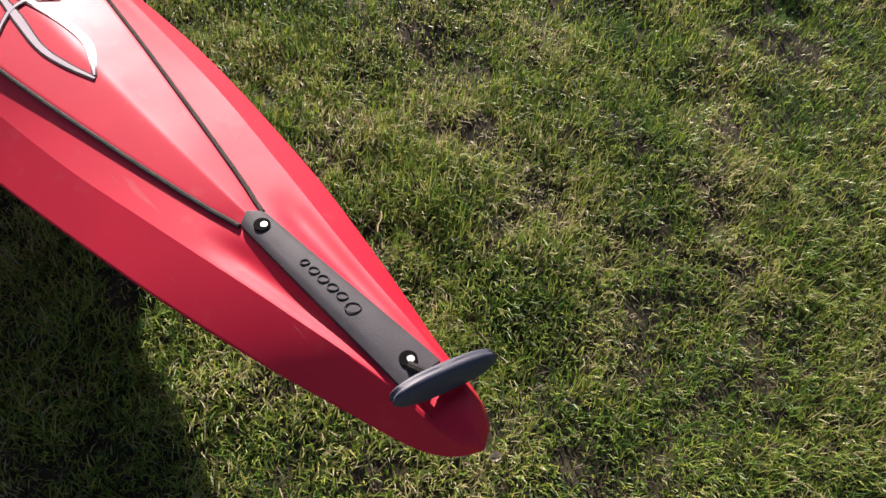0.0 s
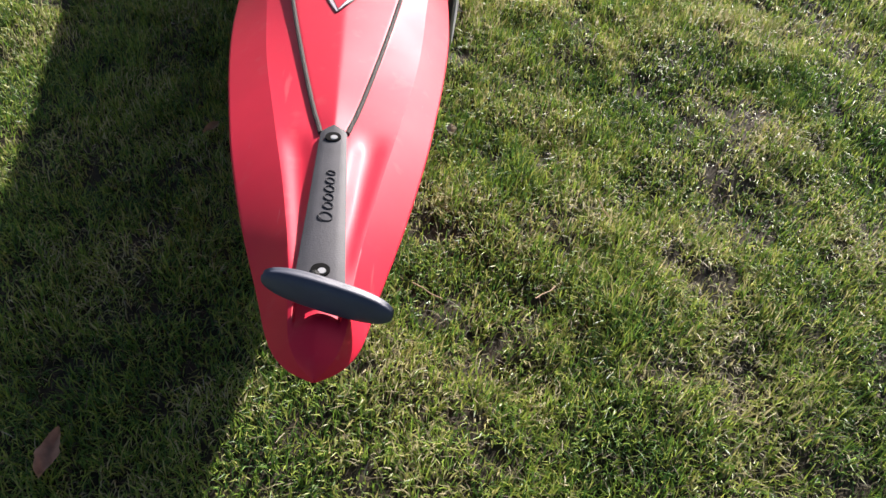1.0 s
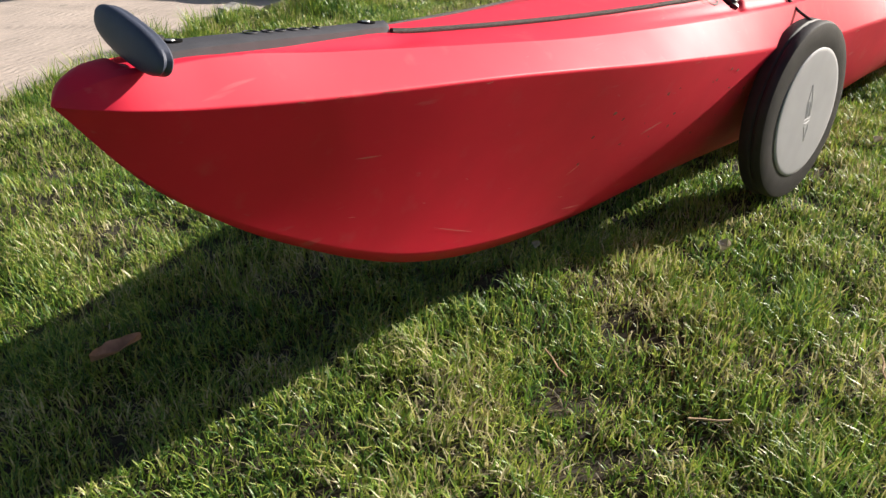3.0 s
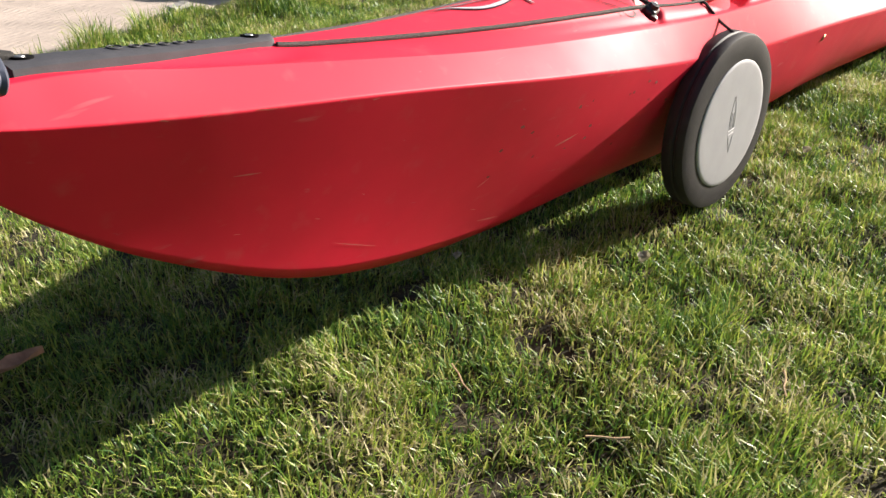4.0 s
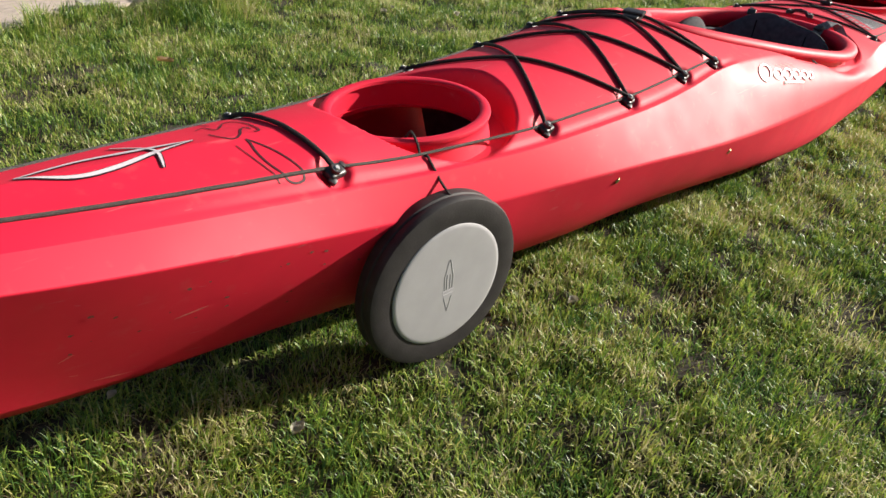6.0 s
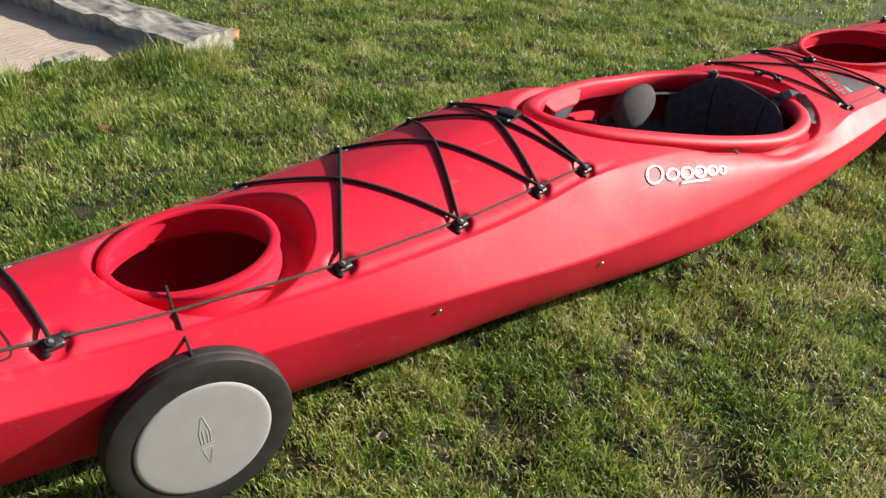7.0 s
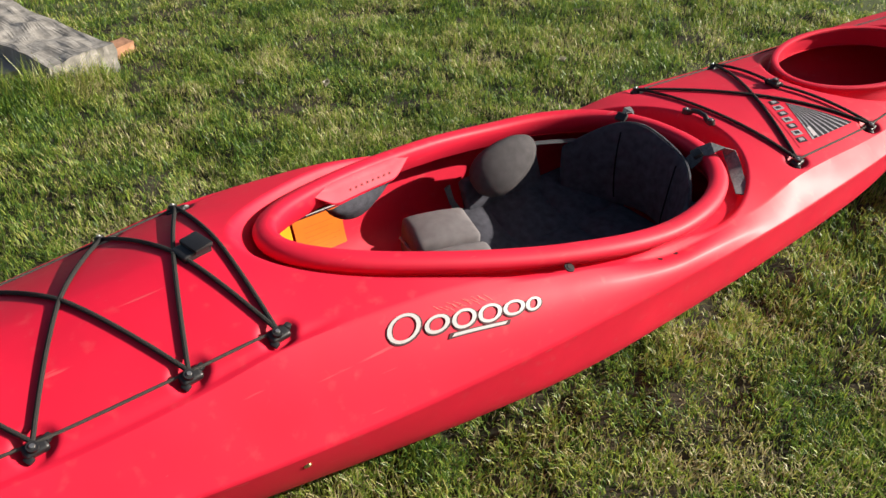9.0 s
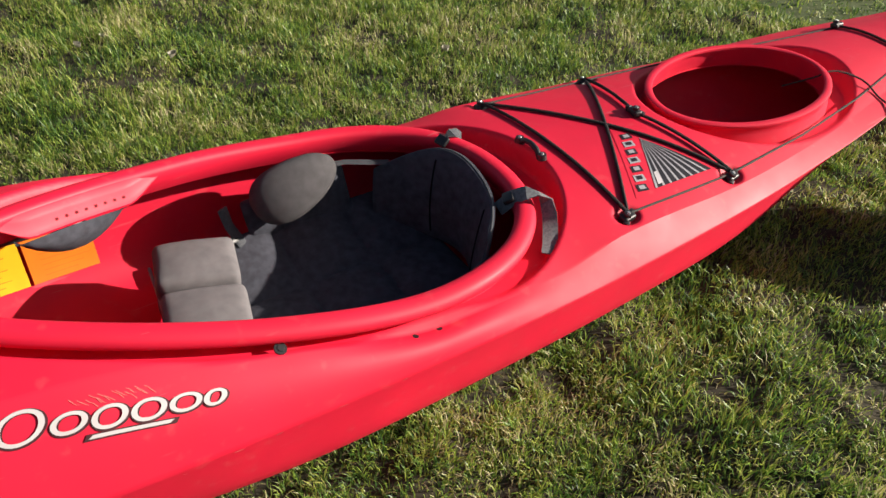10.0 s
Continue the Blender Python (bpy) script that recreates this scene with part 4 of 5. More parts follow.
# pale rub marks along the chine and the bilge
rub = random.Random(31)
for k in range(46):
    x = rub.choice((rub.uniform(0.05, 1.3), rub.uniform(1.3, 3.6)))
    low = rub.random() < 0.25
    length, w = rub.uniform(0.004, 0.022) * (0.7 if low else 1), rub.uniform(0.0003, 0.0008)
    u = rub.uniform(0.1, 0.6) if low else rub.uniform(0.972, 0.998)
    bm = bmesh.new()
    rows = []
    for i in range(5):
        t = i / 4
        y, z = (float(v) for v in bottom_point(x + length * t, min(u + 0.004 * math.sin(3 * t + k), 0.9995)))
        y2, z2 = (float(v) for v in bottom_point(x + length * t, u - 0.01))
        d = Vector((0, y - y2, z - z2)).normalized() * w * math.sin(math.pi * (0.1 + 0.8 * t))
        n = Vector((0, d.z, -d.y)).normalized() * 0.0005
        rows.append([bm.verts.new((x + length * t, -(y + n.y + s_ * d.y), z + n.z + s_ * d.z)) for s_ in (-1, 1)])
    for a, b in zip(rows, rows[1:]):
        bm.faces.new((a[0], a[1], b[1], b[0]))
    part("scratch", bm, bpy.data.materials["scratched_plastic"], kayak)
mud = material("dried_mud", (0.17, 0.06, 0.04), 0.9, var=0.3, scale=200)
for k in range(26):
    x, u = rub.uniform(0.55, 1.0), rub.uniform(0.45, 0.93)
    r = rub.uniform(0.0008, 0.0028)
    bm = bmesh.new()
    ring = []
    for i in range(9):
        a = i * math.tau / 9
        rr = r * rub.uniform(0.6, 1.2)
        y, z = (float(v) for v in bottom_point(x + 1.6 * rr * math.cos(a), u + rr * 4 * math.sin(a)))
        ring.append(bm.verts.new((x + 1.6 * rr * math.cos(a), -y - 0.0006, z)))
    bm.faces.new(ring)
    part("mud_speck", bm, mud, kayak)
# short scratches above the side's mark
for k in range(14):
    x = 2.115 + 0.006 * k + rub.uniform(-0.004, 0.004)
    u0 = 0.86 + rub.uniform(-0.02, 0.03)
    bm = bmesh.new()
    rows = []
    for i in range(4):
        t = i / 3
        p, n = side_point(x + 0.010 * t, u0 - 0.30 * (x - 2.03) - 0.09 * t * rub.uniform(0.6, 1), -1, 0.0007)
        rows.append([bm.verts.new(p + Vector((s_ * 0.0005, 0, 0))) for s_ in (-1, 1)])
    for a, b in zip(rows, rows[1:]):
        bm.faces.new((a[0], a[1], b[1], b[0]))
    part("scratch", bm, bpy.data.materials["scratched_plastic"], kayak)


# ---- hatch covers hanging by their cords ----
def hatch_cover(name, a, b, label, m, group):
    """Lathed rubber lid: a and b are its half axes, the face towards +z."""
    th = thing(name, label, "hatch cover", group)
    th.matrix_world = m
    n = 72
    def ring_mesh(prof):
        bm = bmesh.new()
        rows = []
        for k in range(n):
            q = k * math.tau / n
            nn = Vector((math.cos(q) / a, math.sin(q) / b, 0)).normalized()
            rows.append([bm.verts.new((a * math.cos(q) + nn.x * o, b * math.sin(q) + nn.y * o, z)) for o, z in prof])
        for k in range(n):
            p, q = rows[k], rows[(k + 1) % n]
            for i in range(len(prof) - 1):
                bm.faces.new((p[i], q[i], q[i + 1], p[i + 1]))
        bm.faces.new([r[0] for r in rows]), bm.faces.new([r[-1] for r in rows][::-1])
        return bm
    part("rim", ring_mesh([(-0.046, 0.004), (-0.038, 0.0066), (-0.010, 0.006), (-0.003, 0.004), (0.0, -0.001), (0.0, -0.008), (-0.0025, -0.010), (-0.0025, -0.012), (0.0, -0.014), (0.001, -0.026), (-0.001, -0.030), (-0.010, -0.031), (-0.012, -0.026), (-0.013, -0.012), (-0.05, -0.012)]), COVER_RIM, th, "black rubber rim")
    top = part("centre_panel", ring_mesh([(-0.0385, 0.003), (-0.0385, 0.0074), (-0.0395, 0.0084), (-0.045, 0.0088), (-0.06, 0.0090), (-0.09, 0.0091)]), COVER_TOP, th, "light grey plastic centre panel")
    for pts in ([(-0.007, -0.006), (-0.008, 0.016), (-0.001, 0.046)], [(0.007, -0.006), (0.008, 0.016), (0.001, 0.046)], [(-0.003, -0.006), (-0.003, 0.020)], [(0.003, -0.006), (0.003, 0.020)], [(-0.011, -0.009), (0.011, -0.009)], [(-0.009, -0.015), (0.009, -0.015)], [(-0.007, -0.020), (0.0, -0.046), (0.007, -0.020)]):
        part("embossed_line", tube([(x, y, 0.0091) for x, y in pts], 0.0009, 6, flat=0.6), COVER_TOP, top)
    return th


def facing(normal, at, spin=0):
    return Matrix.Translation(at) @ Vector(normal).to_track_quat("Z", "Y").to_matrix().to_4x4() @ pose(0, 0, 0, 0, 0, spin)


cover = hatch_cover("hatch_cover", 0.139, 0.139, "round black and grey hatch cover leaning on the hull", facing((-0.155, -0.987, -0.03), (1.0560, -0.187, 0.1495), 3), "hatch covers")
hatch_cover("hatch_cover", 0.235, 0.165, "large oval hatch cover standing on its edge beside the stern", facing((-0.93, -0.35, 0.08), (3.87, -0.525, 0.156), 0), "hatch covers")


def tether(points):
    p = [Vector(q) for q in points]
    p = [p[0]] + p + [p[-1]]
    pts = []
    for a, b, c, d in zip(p, p[1:], p[2:], p[3:]):
        pts += [0.5 * (2 * b + (c - a) * t + (2 * a - 5 * b + 4 * c - d) * t * t + (3 * b - a - 3 * c + d) * t**3) for t in (0, 0.2, 0.4, 0.6, 0.8)]
    bm = tube(pts + [p[-1]], 0.0022, 6)
    part("hatch_tether", bm, CORD, kayak)


over_deck = [(x, y, float(deck(x, y)) + 0.0035) for x, y in ((1.070, -0.112), (1.068, -0.124), (1.066, -0.138))]
tether([(1.085, -0.050, 0.305), (1.078, -0.078, 0.343), (1.074, -0.090, 0.346), (1.072, -0.101, 0.336)] + over_deck + [(1.064, -0.156, 0.300), (1.060, -0.178, 0.288)])
tether([(3.70, -0.02, 0.20), (3.745, -0.060, 0.228), (3.80, -0.075, 0.238), (3.85, -0.120, 0.222), (3.86, -0.175, 0.195), (3.85, -0.27, 0.20), (3.85, -0.39, 0.27), (3.86, -0.525, 0.320)])

# ---- lawn ----
def value_noise(x, y, cell, seed):
    """Smooth lattice noise in 0..1."""
    r = np.random.default_rng(seed).random((97, 97))
    u, v = x / cell + 40.3, y / cell + 40.7
    i, j = np.floor(u).astype(int), np.floor(v).astype(int)
    a, b = u - i, v - j
    a, b = a * a * (3 - 2 * a), b * b * (3 - 2 * b)
    g = lambda p, q: r[p % 97, q % 97]
    return (g(i, j) * (1 - a) + g(i + 1, j) * a) * (1 - b) + (g(i, j + 1) * (1 - a) + g(i + 1, j + 1) * a) * b


def lumps(x, y):
    """Small hollows and rises of the lawn."""
    return 0.026 * value_noise(x, y, 0.17, 13) + 0.016 * value_noise(x, y, 0.075, 11) + 0.006 * value_noise(x, y, 0.031, 12) - 0.028


gx = np.concatenate([[-300, -60, -15, -4], np.arange(-1.0, 4.6, 0.022), [5, 6, 7, 9, 18, 60, 300]])
gy = np.concatenate([[-300, -60, -15, -4], np.arange(-1.8, 2.4, 0.022), [2.6, 2.8, 3, 3.5, 4.2, 5, 9, 18, 60, 300]])
GX, GY = np.meshgrid(gx, gy, indexing="ij")
near = smooth01(-1.0, -0.8, GX) * (1 - smooth01(4.4, 4.58, GX)) * smooth01(-1.8, -1.6, GY) * (1 - smooth01(2.2, 2.38, GY))
GZ = lumps(GX, GY) * near - 0.13 * ((GY > 1.49 + 0.285 * GX) & (GX < 1.98) & (GX > -3.9) & (GY < 4.3))
ny_ = len(gy)
gi, gj = np.meshgrid(np.arange(len(gx) - 1), np.arange(ny_ - 1), indexing="ij")
cell = (gi * ny_ + gj).ravel()
ground_me = bpy.data.meshes.new("ground")
ground_me.from_pydata(np.stack([GX, GY, GZ], -1).reshape(-1, 3).tolist(), [], np.stack([cell, cell + ny_, cell + ny_ + 1, cell + 1], -1).tolist())
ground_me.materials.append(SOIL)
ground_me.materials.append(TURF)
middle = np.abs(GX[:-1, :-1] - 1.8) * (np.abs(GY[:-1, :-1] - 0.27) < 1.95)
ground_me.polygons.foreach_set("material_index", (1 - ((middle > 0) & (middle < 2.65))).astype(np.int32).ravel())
ground_me.polygons.foreach_set("use_smooth", np.ones(len(ground_me.polygons), bool))
ground = tagged(new("ground", ground_me), "brown soil and thatch beneath the mown lawn", "ground", kind="structure")

# ---- patio corner ----
def block(name, corners, z0, z1, mat, label, category, rough=0.01, cuts=6, seed=1, parent=None, kind=""):
    """Rough stone or slab on a quadrilateral plan."""
    rnd = random.Random(seed)
    bm = bmesh.new()
    low = [bm.verts.new((x, y, z0)) for x, y in corners]
    high = [bm.verts.new((x, y, z1)) for x, y in corners]
    bm.faces.new(low[::-1]), bm.faces.new(high)
    n = len(corners)
    for k in range(n):
        bm.faces.new((low[k], low[(k + 1) % n], high[(k + 1) % n], high[k]))
    bmesh.ops.subdivide_edges(bm, edges=bm.edges[:], cuts=cuts, use_grid_fill=True)
    for v in bm.verts:
        q = v.co * 9 + Vector((seed * 7.1, 0, 0))
        v.co += noise.noise_vector(q) * rough + noise.noise_vector(q * 4) * rough * 0.35
    ob = part(name, bm, mat, parent, smooth=False)
    return tagged(ob, label, category, kind=kind)


block("patio_slab", [(-2.5, 0.79), (1.02, 1.745), (1.41, 1.875), (1.99, 1.965), (1.66, 3.35), (1.60, 4.2), (-3.5, 4.2)], -0.12, 0.002, CONCRETE, "worn pale concrete patio slab beside the lawn", "patio", 0.004, 10, 2, kind="structure")
block("kerb_stone", [(1.985, 1.72), (2.205, 1.745), (1.85, 3.35), (1.62, 3.35)], -0.12, 0.074, GRANITE, "rough grey granite kerb stone at the patio's edge", "kerb stone", 0.018, 22, 3)
block("stone_post", [(1.665, 2.93), (1.855, 2.86), (1.935, 3.06), (1.745, 3.13)], 0.060, 0.46, POSTSTONE, "squared grey stone block standing on the kerb", "stone post", 0.004, 8, 9)
block("broken_brick", [(2.225, 1.84), (2.30, 1.87), (2.28, 1.935), (2.205, 1.905)], -0.05, 0.035, TERRACOTTA, "broken terracotta brick beside the kerb stone", "brick", 0.008, 4, 4)
block("stone_chip", [(1.60, 1.90), (1.68, 1.918), (1.672, 1.955), (1.595, 1.94)], -0.01, 0.036, GRANITE, "loose stone chip on the patio's edge", "stone", 0.008, 4, 5)


# ---- the lawn's blades ----
def blade_material(name, stops, spread, gloss, rough, through_light):
    """Thin leaves, each with its own shade, shifted in patches over the lawn."""
    m = bpy.data.materials.new(name)
    m.use_nodes = True
    n, l = m.node_tree.nodes, m.node_tree.links
    b = n["Principled BSDF"]
    b.inputs["Roughness"].default_value = rough
    b.inputs["Specular IOR Level"].default_value = gloss
    geo = n.new("ShaderNodeNewGeometry")
    ramp = n.new("ShaderNodeValToRGB")
    e = ramp.color_ramp.elements
    e[0].position, e[0].color = stops[0][0], (*stops[0][1], 1)
    e[1].position, e[1].color = stops[-1][0], (*stops[-1][1], 1)
    for p, c in stops[1:-1]:
        e.new(p).color = (*c, 1)
    tex = n.new("ShaderNodeTexNoise")
    tex.inputs["Scale"].default_value = 4.5
    tex.inputs["Detail"].default_value = 5.0
    co = n.new("ShaderNodeTexCoord")
    l.new(co.outputs["Object"], tex.inputs["Vector"])
    shift = n.new("ShaderNodeMapRange")
    shift.inputs[1].default_value, shift.inputs[2].default_value = 0.30, 0.70
    shift.inputs[3].default_value, shift.inputs[4].default_value = -spread, spread
    l.new(tex.outputs[0], shift.inputs[0])
    add = n.new("ShaderNodeMath")
    add.use_clamp = True
    l.new(geo.outputs["Random Per Island"], add.inputs[0])
    l.new(shift.outputs[0], add.inputs[1])
    l.new(add.outputs[0], ramp.inputs[0])
    l.new(ramp.outputs[0], b.inputs["Base Color"])
    tr = n.new("ShaderNodeBsdfTranslucent")
    l.new(ramp.outputs[0], tr.inputs[0])
    mix = n.new("ShaderNodeMixShader")
    mix.inputs[0].default_value = through_light
    l.new(b.outputs[0], mix.inputs[1])
    l.new(tr.outputs[0], mix.inputs[2])
    l.new(mix.outputs[0], n["Material Output"].inputs["Surface"])
    return m


GRASS = blade_material("lawn_grass", ((0.0, (0.062, 0.145, 0.030)), (0.28, (0.145, 0.268, 0.037)), (0.52, (0.260, 0.375, 0.050)), (0.74, (0.375, 0.440, 0.075)), (0.90, (0.47, 0.44, 0.150)), (1.0, (0.58, 0.52, 0.29))), 0.36, 0.5, 0.42, 0.40)
STRAW = blade_material("dry_thatch", ((0.0, (0.05, 0.042, 0.022)), (0.55, (0.14, 0.115, 0.055)), (0.88, (0.25, 0.215, 0.115)), (1.0, (0.46, 0.42, 0.29))), 0.10, 0.3, 0.6, 0.1)
rng = np.random.default_rng(7)


def scatter(x0, x1, y0, y1, per_m2, skip=()):
    k = int((x1 - x0) * (y1 - y0) * per_m2)
    x, y = rng.uniform(x0, x1, k), rng.uniform(y0, y1, k)
    keep = np.ones(k, bool)
    for a0, a1, b0, b1 in skip:
        keep &= ~((x > a0) & (x < a1) & (y > b0) & (y < b1))
    return x[keep], y[keep]


def bottom_z(x, y):
    """Height of the hull's underside over a point of the lawn; high where there is none."""
    xx = np.clip(x, X0, X1)
    out = np.full(len(x), 9.0)
    us = np.linspace(0, 1, 14)
    prev = bottom_point(xx, us[0])
    for u in us[1:]:
        now = bottom_point(xx, u)
        t = (np.abs(y) - prev[0]) / np.maximum(now[0] - prev[0], 1e-6)
        hit = (t >= 0) & (t <= 1)
        out = np.where(hit, prev[1] + (now[1] - prev[1]) * t, out)
        prev = now
    return np.where((x > X0) & (x < X1), out, 9.0)


ZA = (-0.6, 2.9, -0.95, 0.80)
ZB = (-0.9, 4.5, -1.75, 2.3)
ZC = (-1.2, 6.6, -2.2, 5.2)
sets = [(*scatter(*ZA, 70000), 1.0), (*scatter(*ZB, 33000, (ZA,)), 1.15), (*scatter(*ZC, 5500, (ZB,)), 2.2), (*scatter(2.0, 4.5, -1.75, -0.85, 7000), 2.0), (*scatter(-3.6, 7.6, -4.0, 6.0, 1300, (ZC,)), 3.4)]
BARE = ((0.971, -0.567, 0.05), (1.75, -0.62, 0.12), (-0.11, -0.53, 0.04), (0.37, -0.72, 0.04), (2.37, 1.22, 0.06), (1.15, -0.48, 0.06))
px_, py_, ln, wd, az, bend, dry = [], [], [], [], [], [], []
for x, y, wide in sets:
    n0, n1, n2, n3 = value_noise(x, y, 0.019, 2), value_noise(x, y, 0.045, 3), value_noise(x, y, 0.26, 4), value_noise(x, y, 0.10, 5)
    clump = 0.30 * n0 + 0.42 * n1 + 0.28 * n3
    keep = rng.random(len(x)) < np.clip(3.4 * (clump - 0.17) * (0.7 + 0.6 * n2), 0.22, 1)
    for cx, cy, r in BARE:
        d = np.hypot(x - cx, y - cy) / r + 0.5 * (n1 - 0.5)
        keep &= rng.random(len(x)) < np.clip(d * 0.9, 0.40, 1)
    if wide < 1.5:
        keep &= ~((x > 2.0) & (y < -0.85)) & ~((x < 0.6) & (y > 1.45))
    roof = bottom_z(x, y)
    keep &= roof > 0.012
    # none on the patio
    edge = 1.432 + 0.285 * x
    keep &= ~((y > edge + 0.05 * (n1 - 0.5)) & (x < 1.70) & (y < 4.2))
    keep &= ~((x < 2.22 - 0.225 * (y - 1.72)) & (x > 1.5) & (y > 1.715 + np.clip(0.95 * (1.985 - x), 0, 1)))
    x, y, n1, n2, n3, clump, roof = x[keep], y[keep], n1[keep], n2[keep], n3[keep], clump[keep], roof[keep]
    k = len(x)
    tuft = 2.2 * np.exp(-(((x - 1.86) / 0.17) ** 2 + ((y - 1.72) / 0.10) ** 2)) + 1.1 * np.exp(-(((x - 2.10) / 0.12) ** 2 + ((y - 1.68) / 0.05) ** 2)) + 1.5 * np.exp(-(((x - 1.1) / 0.5) ** 2 + ((y - 1.415 - 0.285 * x) / 0.05) ** 2))
    # extra straw here paints in the browner, backlit look towards the sun
    browner = np.exp(-(((x - 0.05) / 0.5) ** 2 + ((y + 0.70) / 0.45) ** 2))
    straw = rng.random(k) < (1.0 if wide < 1.1 else 0.45) * (0.09 + 0.16 * (clump < 0.36) + 0.07 * (n2 > 0.62) + 0.18 * browner)
    size = (0.011 + 0.013 * rng.random(k) ** 1.5 + 0.034 * np.clip(clump - 0.22, 0, 1) * (0.25 + 1.4 * n2)) * (1 + 1.6 * tuft)
    size = np.minimum(np.where(straw, 0.008 + 0.022 * rng.random(k) ** 2, size) * (1 + 0.12 * (wide - 1)), np.maximum(roof - 0.004, 0.008))
    px_.append(x), py_.append(y), ln.append(size)
    wd.append((0.0012 + 0.0013 * rng.random(k)) * wide * np.where(straw, 0.6, 1))
    az.append(np.where(straw, rng.uniform(0, math.tau, k), math.tau * 1.6 * n3 + rng.normal(0, 1.8, k)))
    bend.append(np.where(straw, rng.uniform(1.05, 1.6, k), np.clip(rng.normal(0.86, 0.38, k), 0.05, 1.45)))
    dry.append(straw)
gx_, gy_, ln, wd, az, bend, dry = (np.concatenate(v) for v in (px_, py_, ln, wd, az, bend, dry))
kb = len(gx_)
ca, sa = np.cos(az), np.sin(az)
spin = rng.uniform(0, math.tau, kb)
sx_, sy_ = np.cos(spin) * 0.5 - sa, np.sin(spin) * 0.5 + ca
norm = np.hypot(sx_, sy_)
sx_, sy_ = sx_ / norm, sy_ / norm
t1, t2 = np.where(dry, bend * rng.uniform(0.75, 1.1, kb), bend * 0.45), bend * 1.18
h1, r1_ = ln * 0.5 * np.cos(t1), ln * 0.5 * np.sin(t1)
h2, r2_ = h1 + ln * 0.5 * np.cos(t2), r1_ + ln * 0.5 * np.sin(t2)
z0 = lumps(gx_, gy_) * 0.9 + np.where(dry, 0.001 + 0.016 * rng.random(kb) ** 2, -0.002)
V = np.zeros((kb, 5, 3), np.float32)
for c, (r, h, w) in enumerate(((0 * ln, 0 * ln, 0.8), (0 * ln, 0 * ln, -0.8), (r1_, h1, 1.0), (r1_, h1, -1.0), (r2_, h2, 0.0))):
    V[:, c, 0] = gx_ + ca * r + sx_ * w * wd / 2
    V[:, c, 1] = gy_ + sa * r + sy_ * w * wd / 2
    V[:, c, 2] = z0 + h
base = np.arange(kb, dtype=np.int32)[:, None] * 5
loops = (base + np.array([0, 1, 3, 2, 2, 3, 4], np.int32)).ravel()
starts = (np.arange(kb, dtype=np.int32)[:, None] * 7 + np.array([0, 4], np.int32)).ravel()
gm = bpy.data.meshes.new("grass")
gm.vertices.add(kb * 5)
gm.vertices.foreach_set("co", V.ravel())
gm.loops.add(len(loops))
gm.loops.foreach_set("vertex_index", loops)
gm.polygons.add(len(starts))
gm.polygons.foreach_set("loop_start", starts)
gm.polygons.foreach_set("use_smooth", np.ones(len(starts), bool))
gm.update(calc_edges=True)
gm.materials.append(GRASS)
gm.materials.append(STRAW)
gm.polygons.foreach_set("material_index", np.repeat(dry.astype(np.int32), 2))
tagged(new("grass", gm), "short mown lawn grass with dry yellow blades", "grass", kind="stuff")


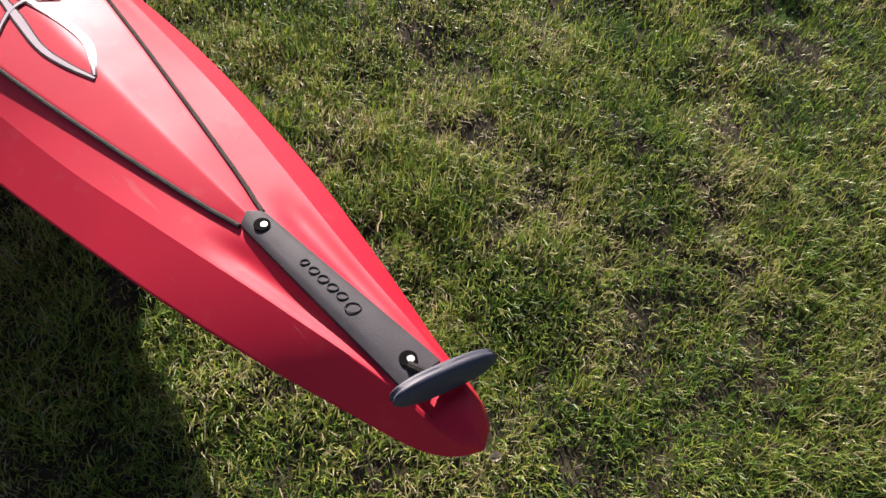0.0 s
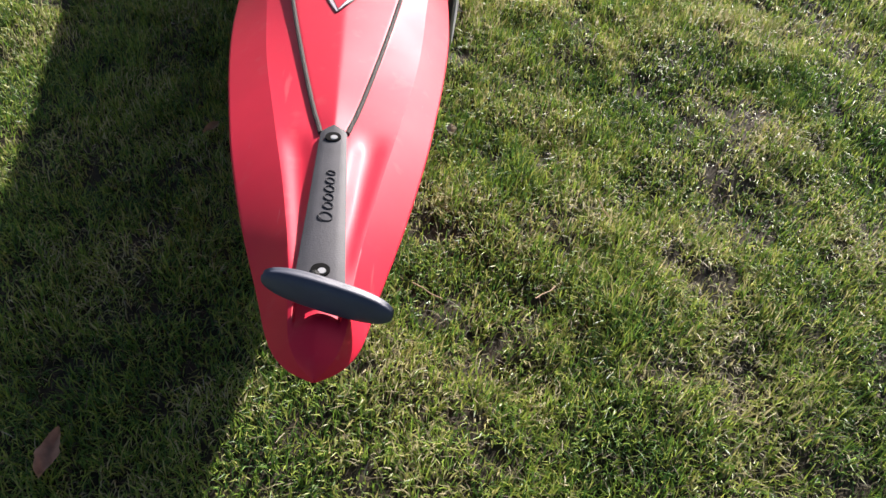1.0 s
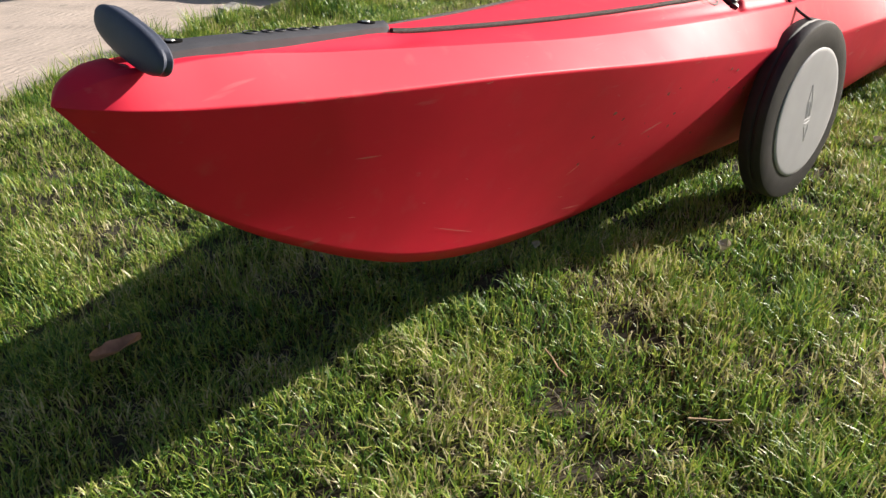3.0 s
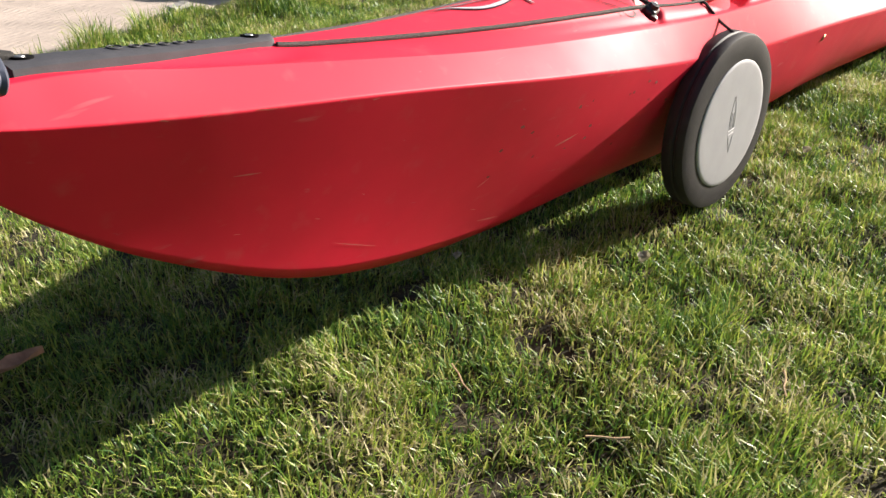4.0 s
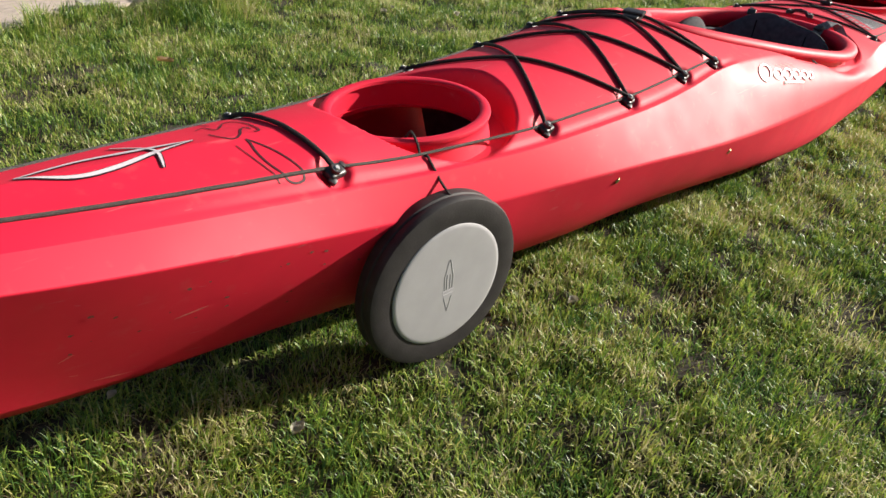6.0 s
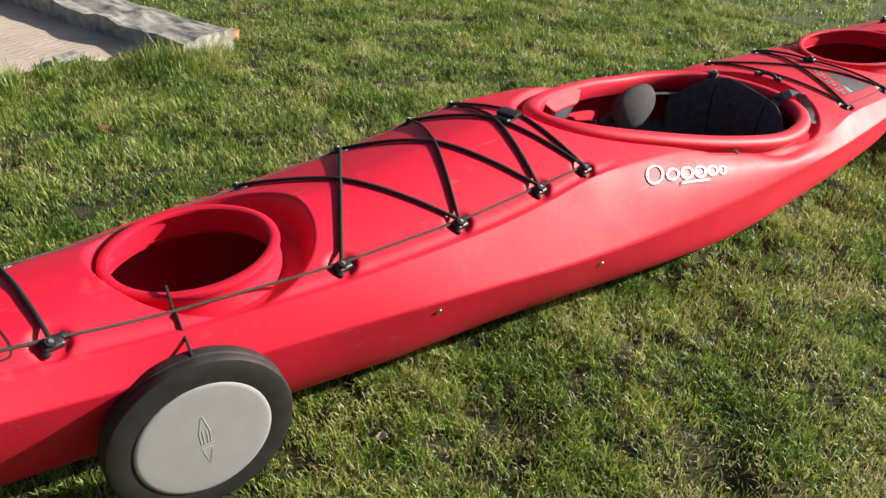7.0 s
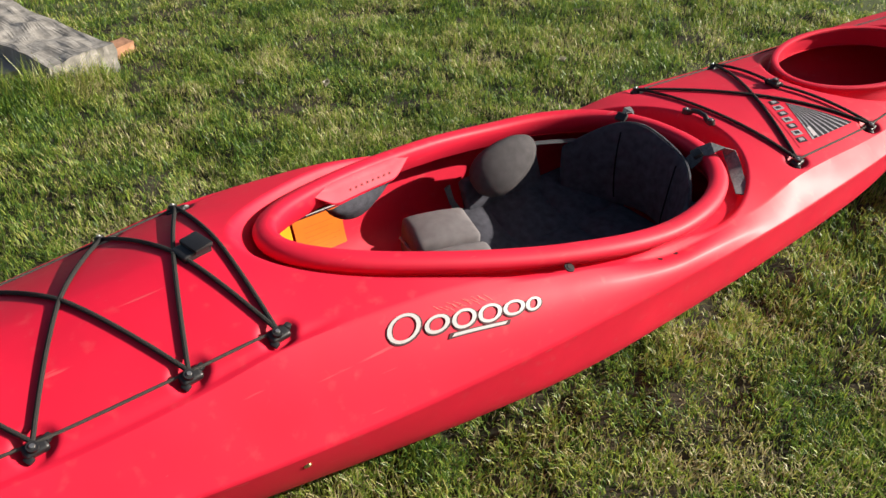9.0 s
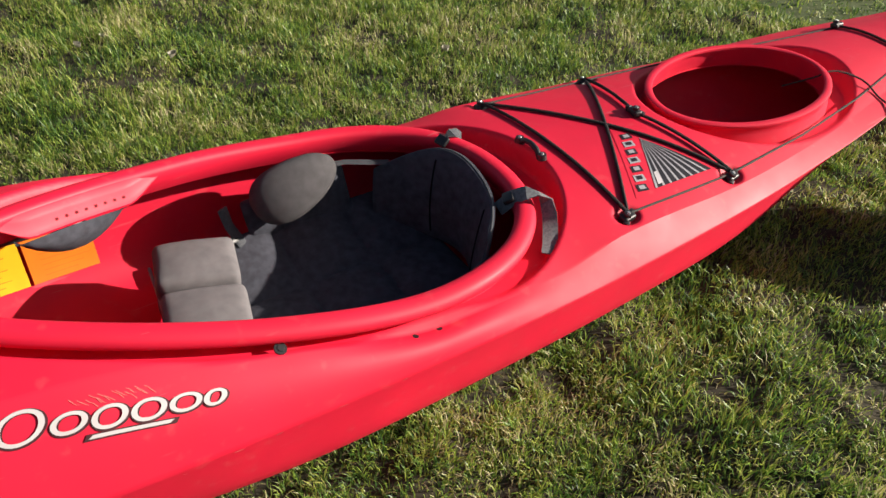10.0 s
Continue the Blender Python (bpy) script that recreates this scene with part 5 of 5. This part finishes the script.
# ---- fallen leaves and petals on the lawn ----
def fallen_leaf(name, x, y, z, length, width, turn, mat, label, category, curl=0.3, seed=0):
    rnd = random.Random(seed)
    bm = bmesh.new()
    n, rows = 12, []
    for i in range(n + 1):
        t = i / n
        w = width * (math.sin(math.pi * t ** 0.8) ** 0.8 if 0 < t < 1 else 0.03) * (1 + 0.14 * rnd.uniform(-1, 1))
        rows.append([bm.verts.new(((t - 0.5) * length, k / 3 * w / 2, curl * width * (abs(k / 3) ** 1.6) + 0.25 * curl * length * (t - 0.5) ** 2 + 0.001 * rnd.uniform(-1, 1))) for k in range(-3, 4)])
    for a, b in zip(rows, rows[1:]):
        for k in range(6):
            bm.faces.new((a[k], a[k + 1], b[k + 1], b[k]))
    bmesh.ops.solidify(bm, geom=bm.faces[:], thickness=0.0006)
    ob = part(name, bm, mat, None)
    ob.matrix_basis = pose(x, y, z, rnd.uniform(-8, 8), rnd.uniform(-8, 8), turn)
    return tagged(ob, label, category, "fallen leaves")


fallen_leaf("fallen_leaf", 0.156, 0.338, 0.020, 0.066, 0.027, -6, LEAF, "curled dry brown leaf lying on shaded grass", "leaf", 0.35, 1)
RUST = material("rust_leaf", (0.40, 0.09, 0.03), 0.8, var=0.3, scale=60)
fallen_leaf("fallen_leaf", 0.753, 0.882, 0.024, 0.045, 0.03, 70, RUST, "small rust-red leaf lying on the grass", "leaf", 0.4, 2)
TAN = material("tan_leaf", (0.48, 0.33, 0.19), 0.8, var=0.25, scale=60)
fallen_leaf("fallen_leaf", 1.49, 1.23, 0.028, 0.05, 0.034, 120, TAN, "small tan leaf lying on the grass", "leaf", 0.3, 3)
fallen_leaf("fallen_leaf", 0.779, 0.241, 0.02, 0.04, 0.016, 150, TAN, "small tan leaf lying on the grass", "leaf", 0.3, 4)
for k, (x, y, r) in enumerate(((0.787, -0.178, 0.010), (2.653, 1.122, 0.013), (3.329, 0.797, 0.012), (2.445, 1.302, 0.011), (1.328, -0.258, 0.009), (0.649, 0.045, 0.007), (0.035, -0.167, 0.008), (2.52, 1.33, 0.008))):
    fallen_leaf("petal", x, y, 0.027, r * 2.2, r * 1.9, 40 * k, PALE, "small pale petal lying on the grass", "petal", 0.5, 20 + k)
for k, (x, y, turn, length) in enumerate(((0.414, -0.124, 60, 0.05), (0.415, -0.30, 130, 0.045), (0.60, -0.42, 20, 0.04))):
    bm = tube([(-length / 2, 0, 0), (-length / 6, 0.002, 0.002), (length / 6, -0.001, 0.003), (length / 2, 0, 0.006)], 0.0011, 6)
    ob = part("straw_stalk", bm, bpy.data.materials["tan_leaf"], None)
    ob.matrix_basis = pose(x, y, 0.030, 0, 0, turn)
    tagged(ob, "dry straw stalk lying on the grass", "stalk", "straw stalks")
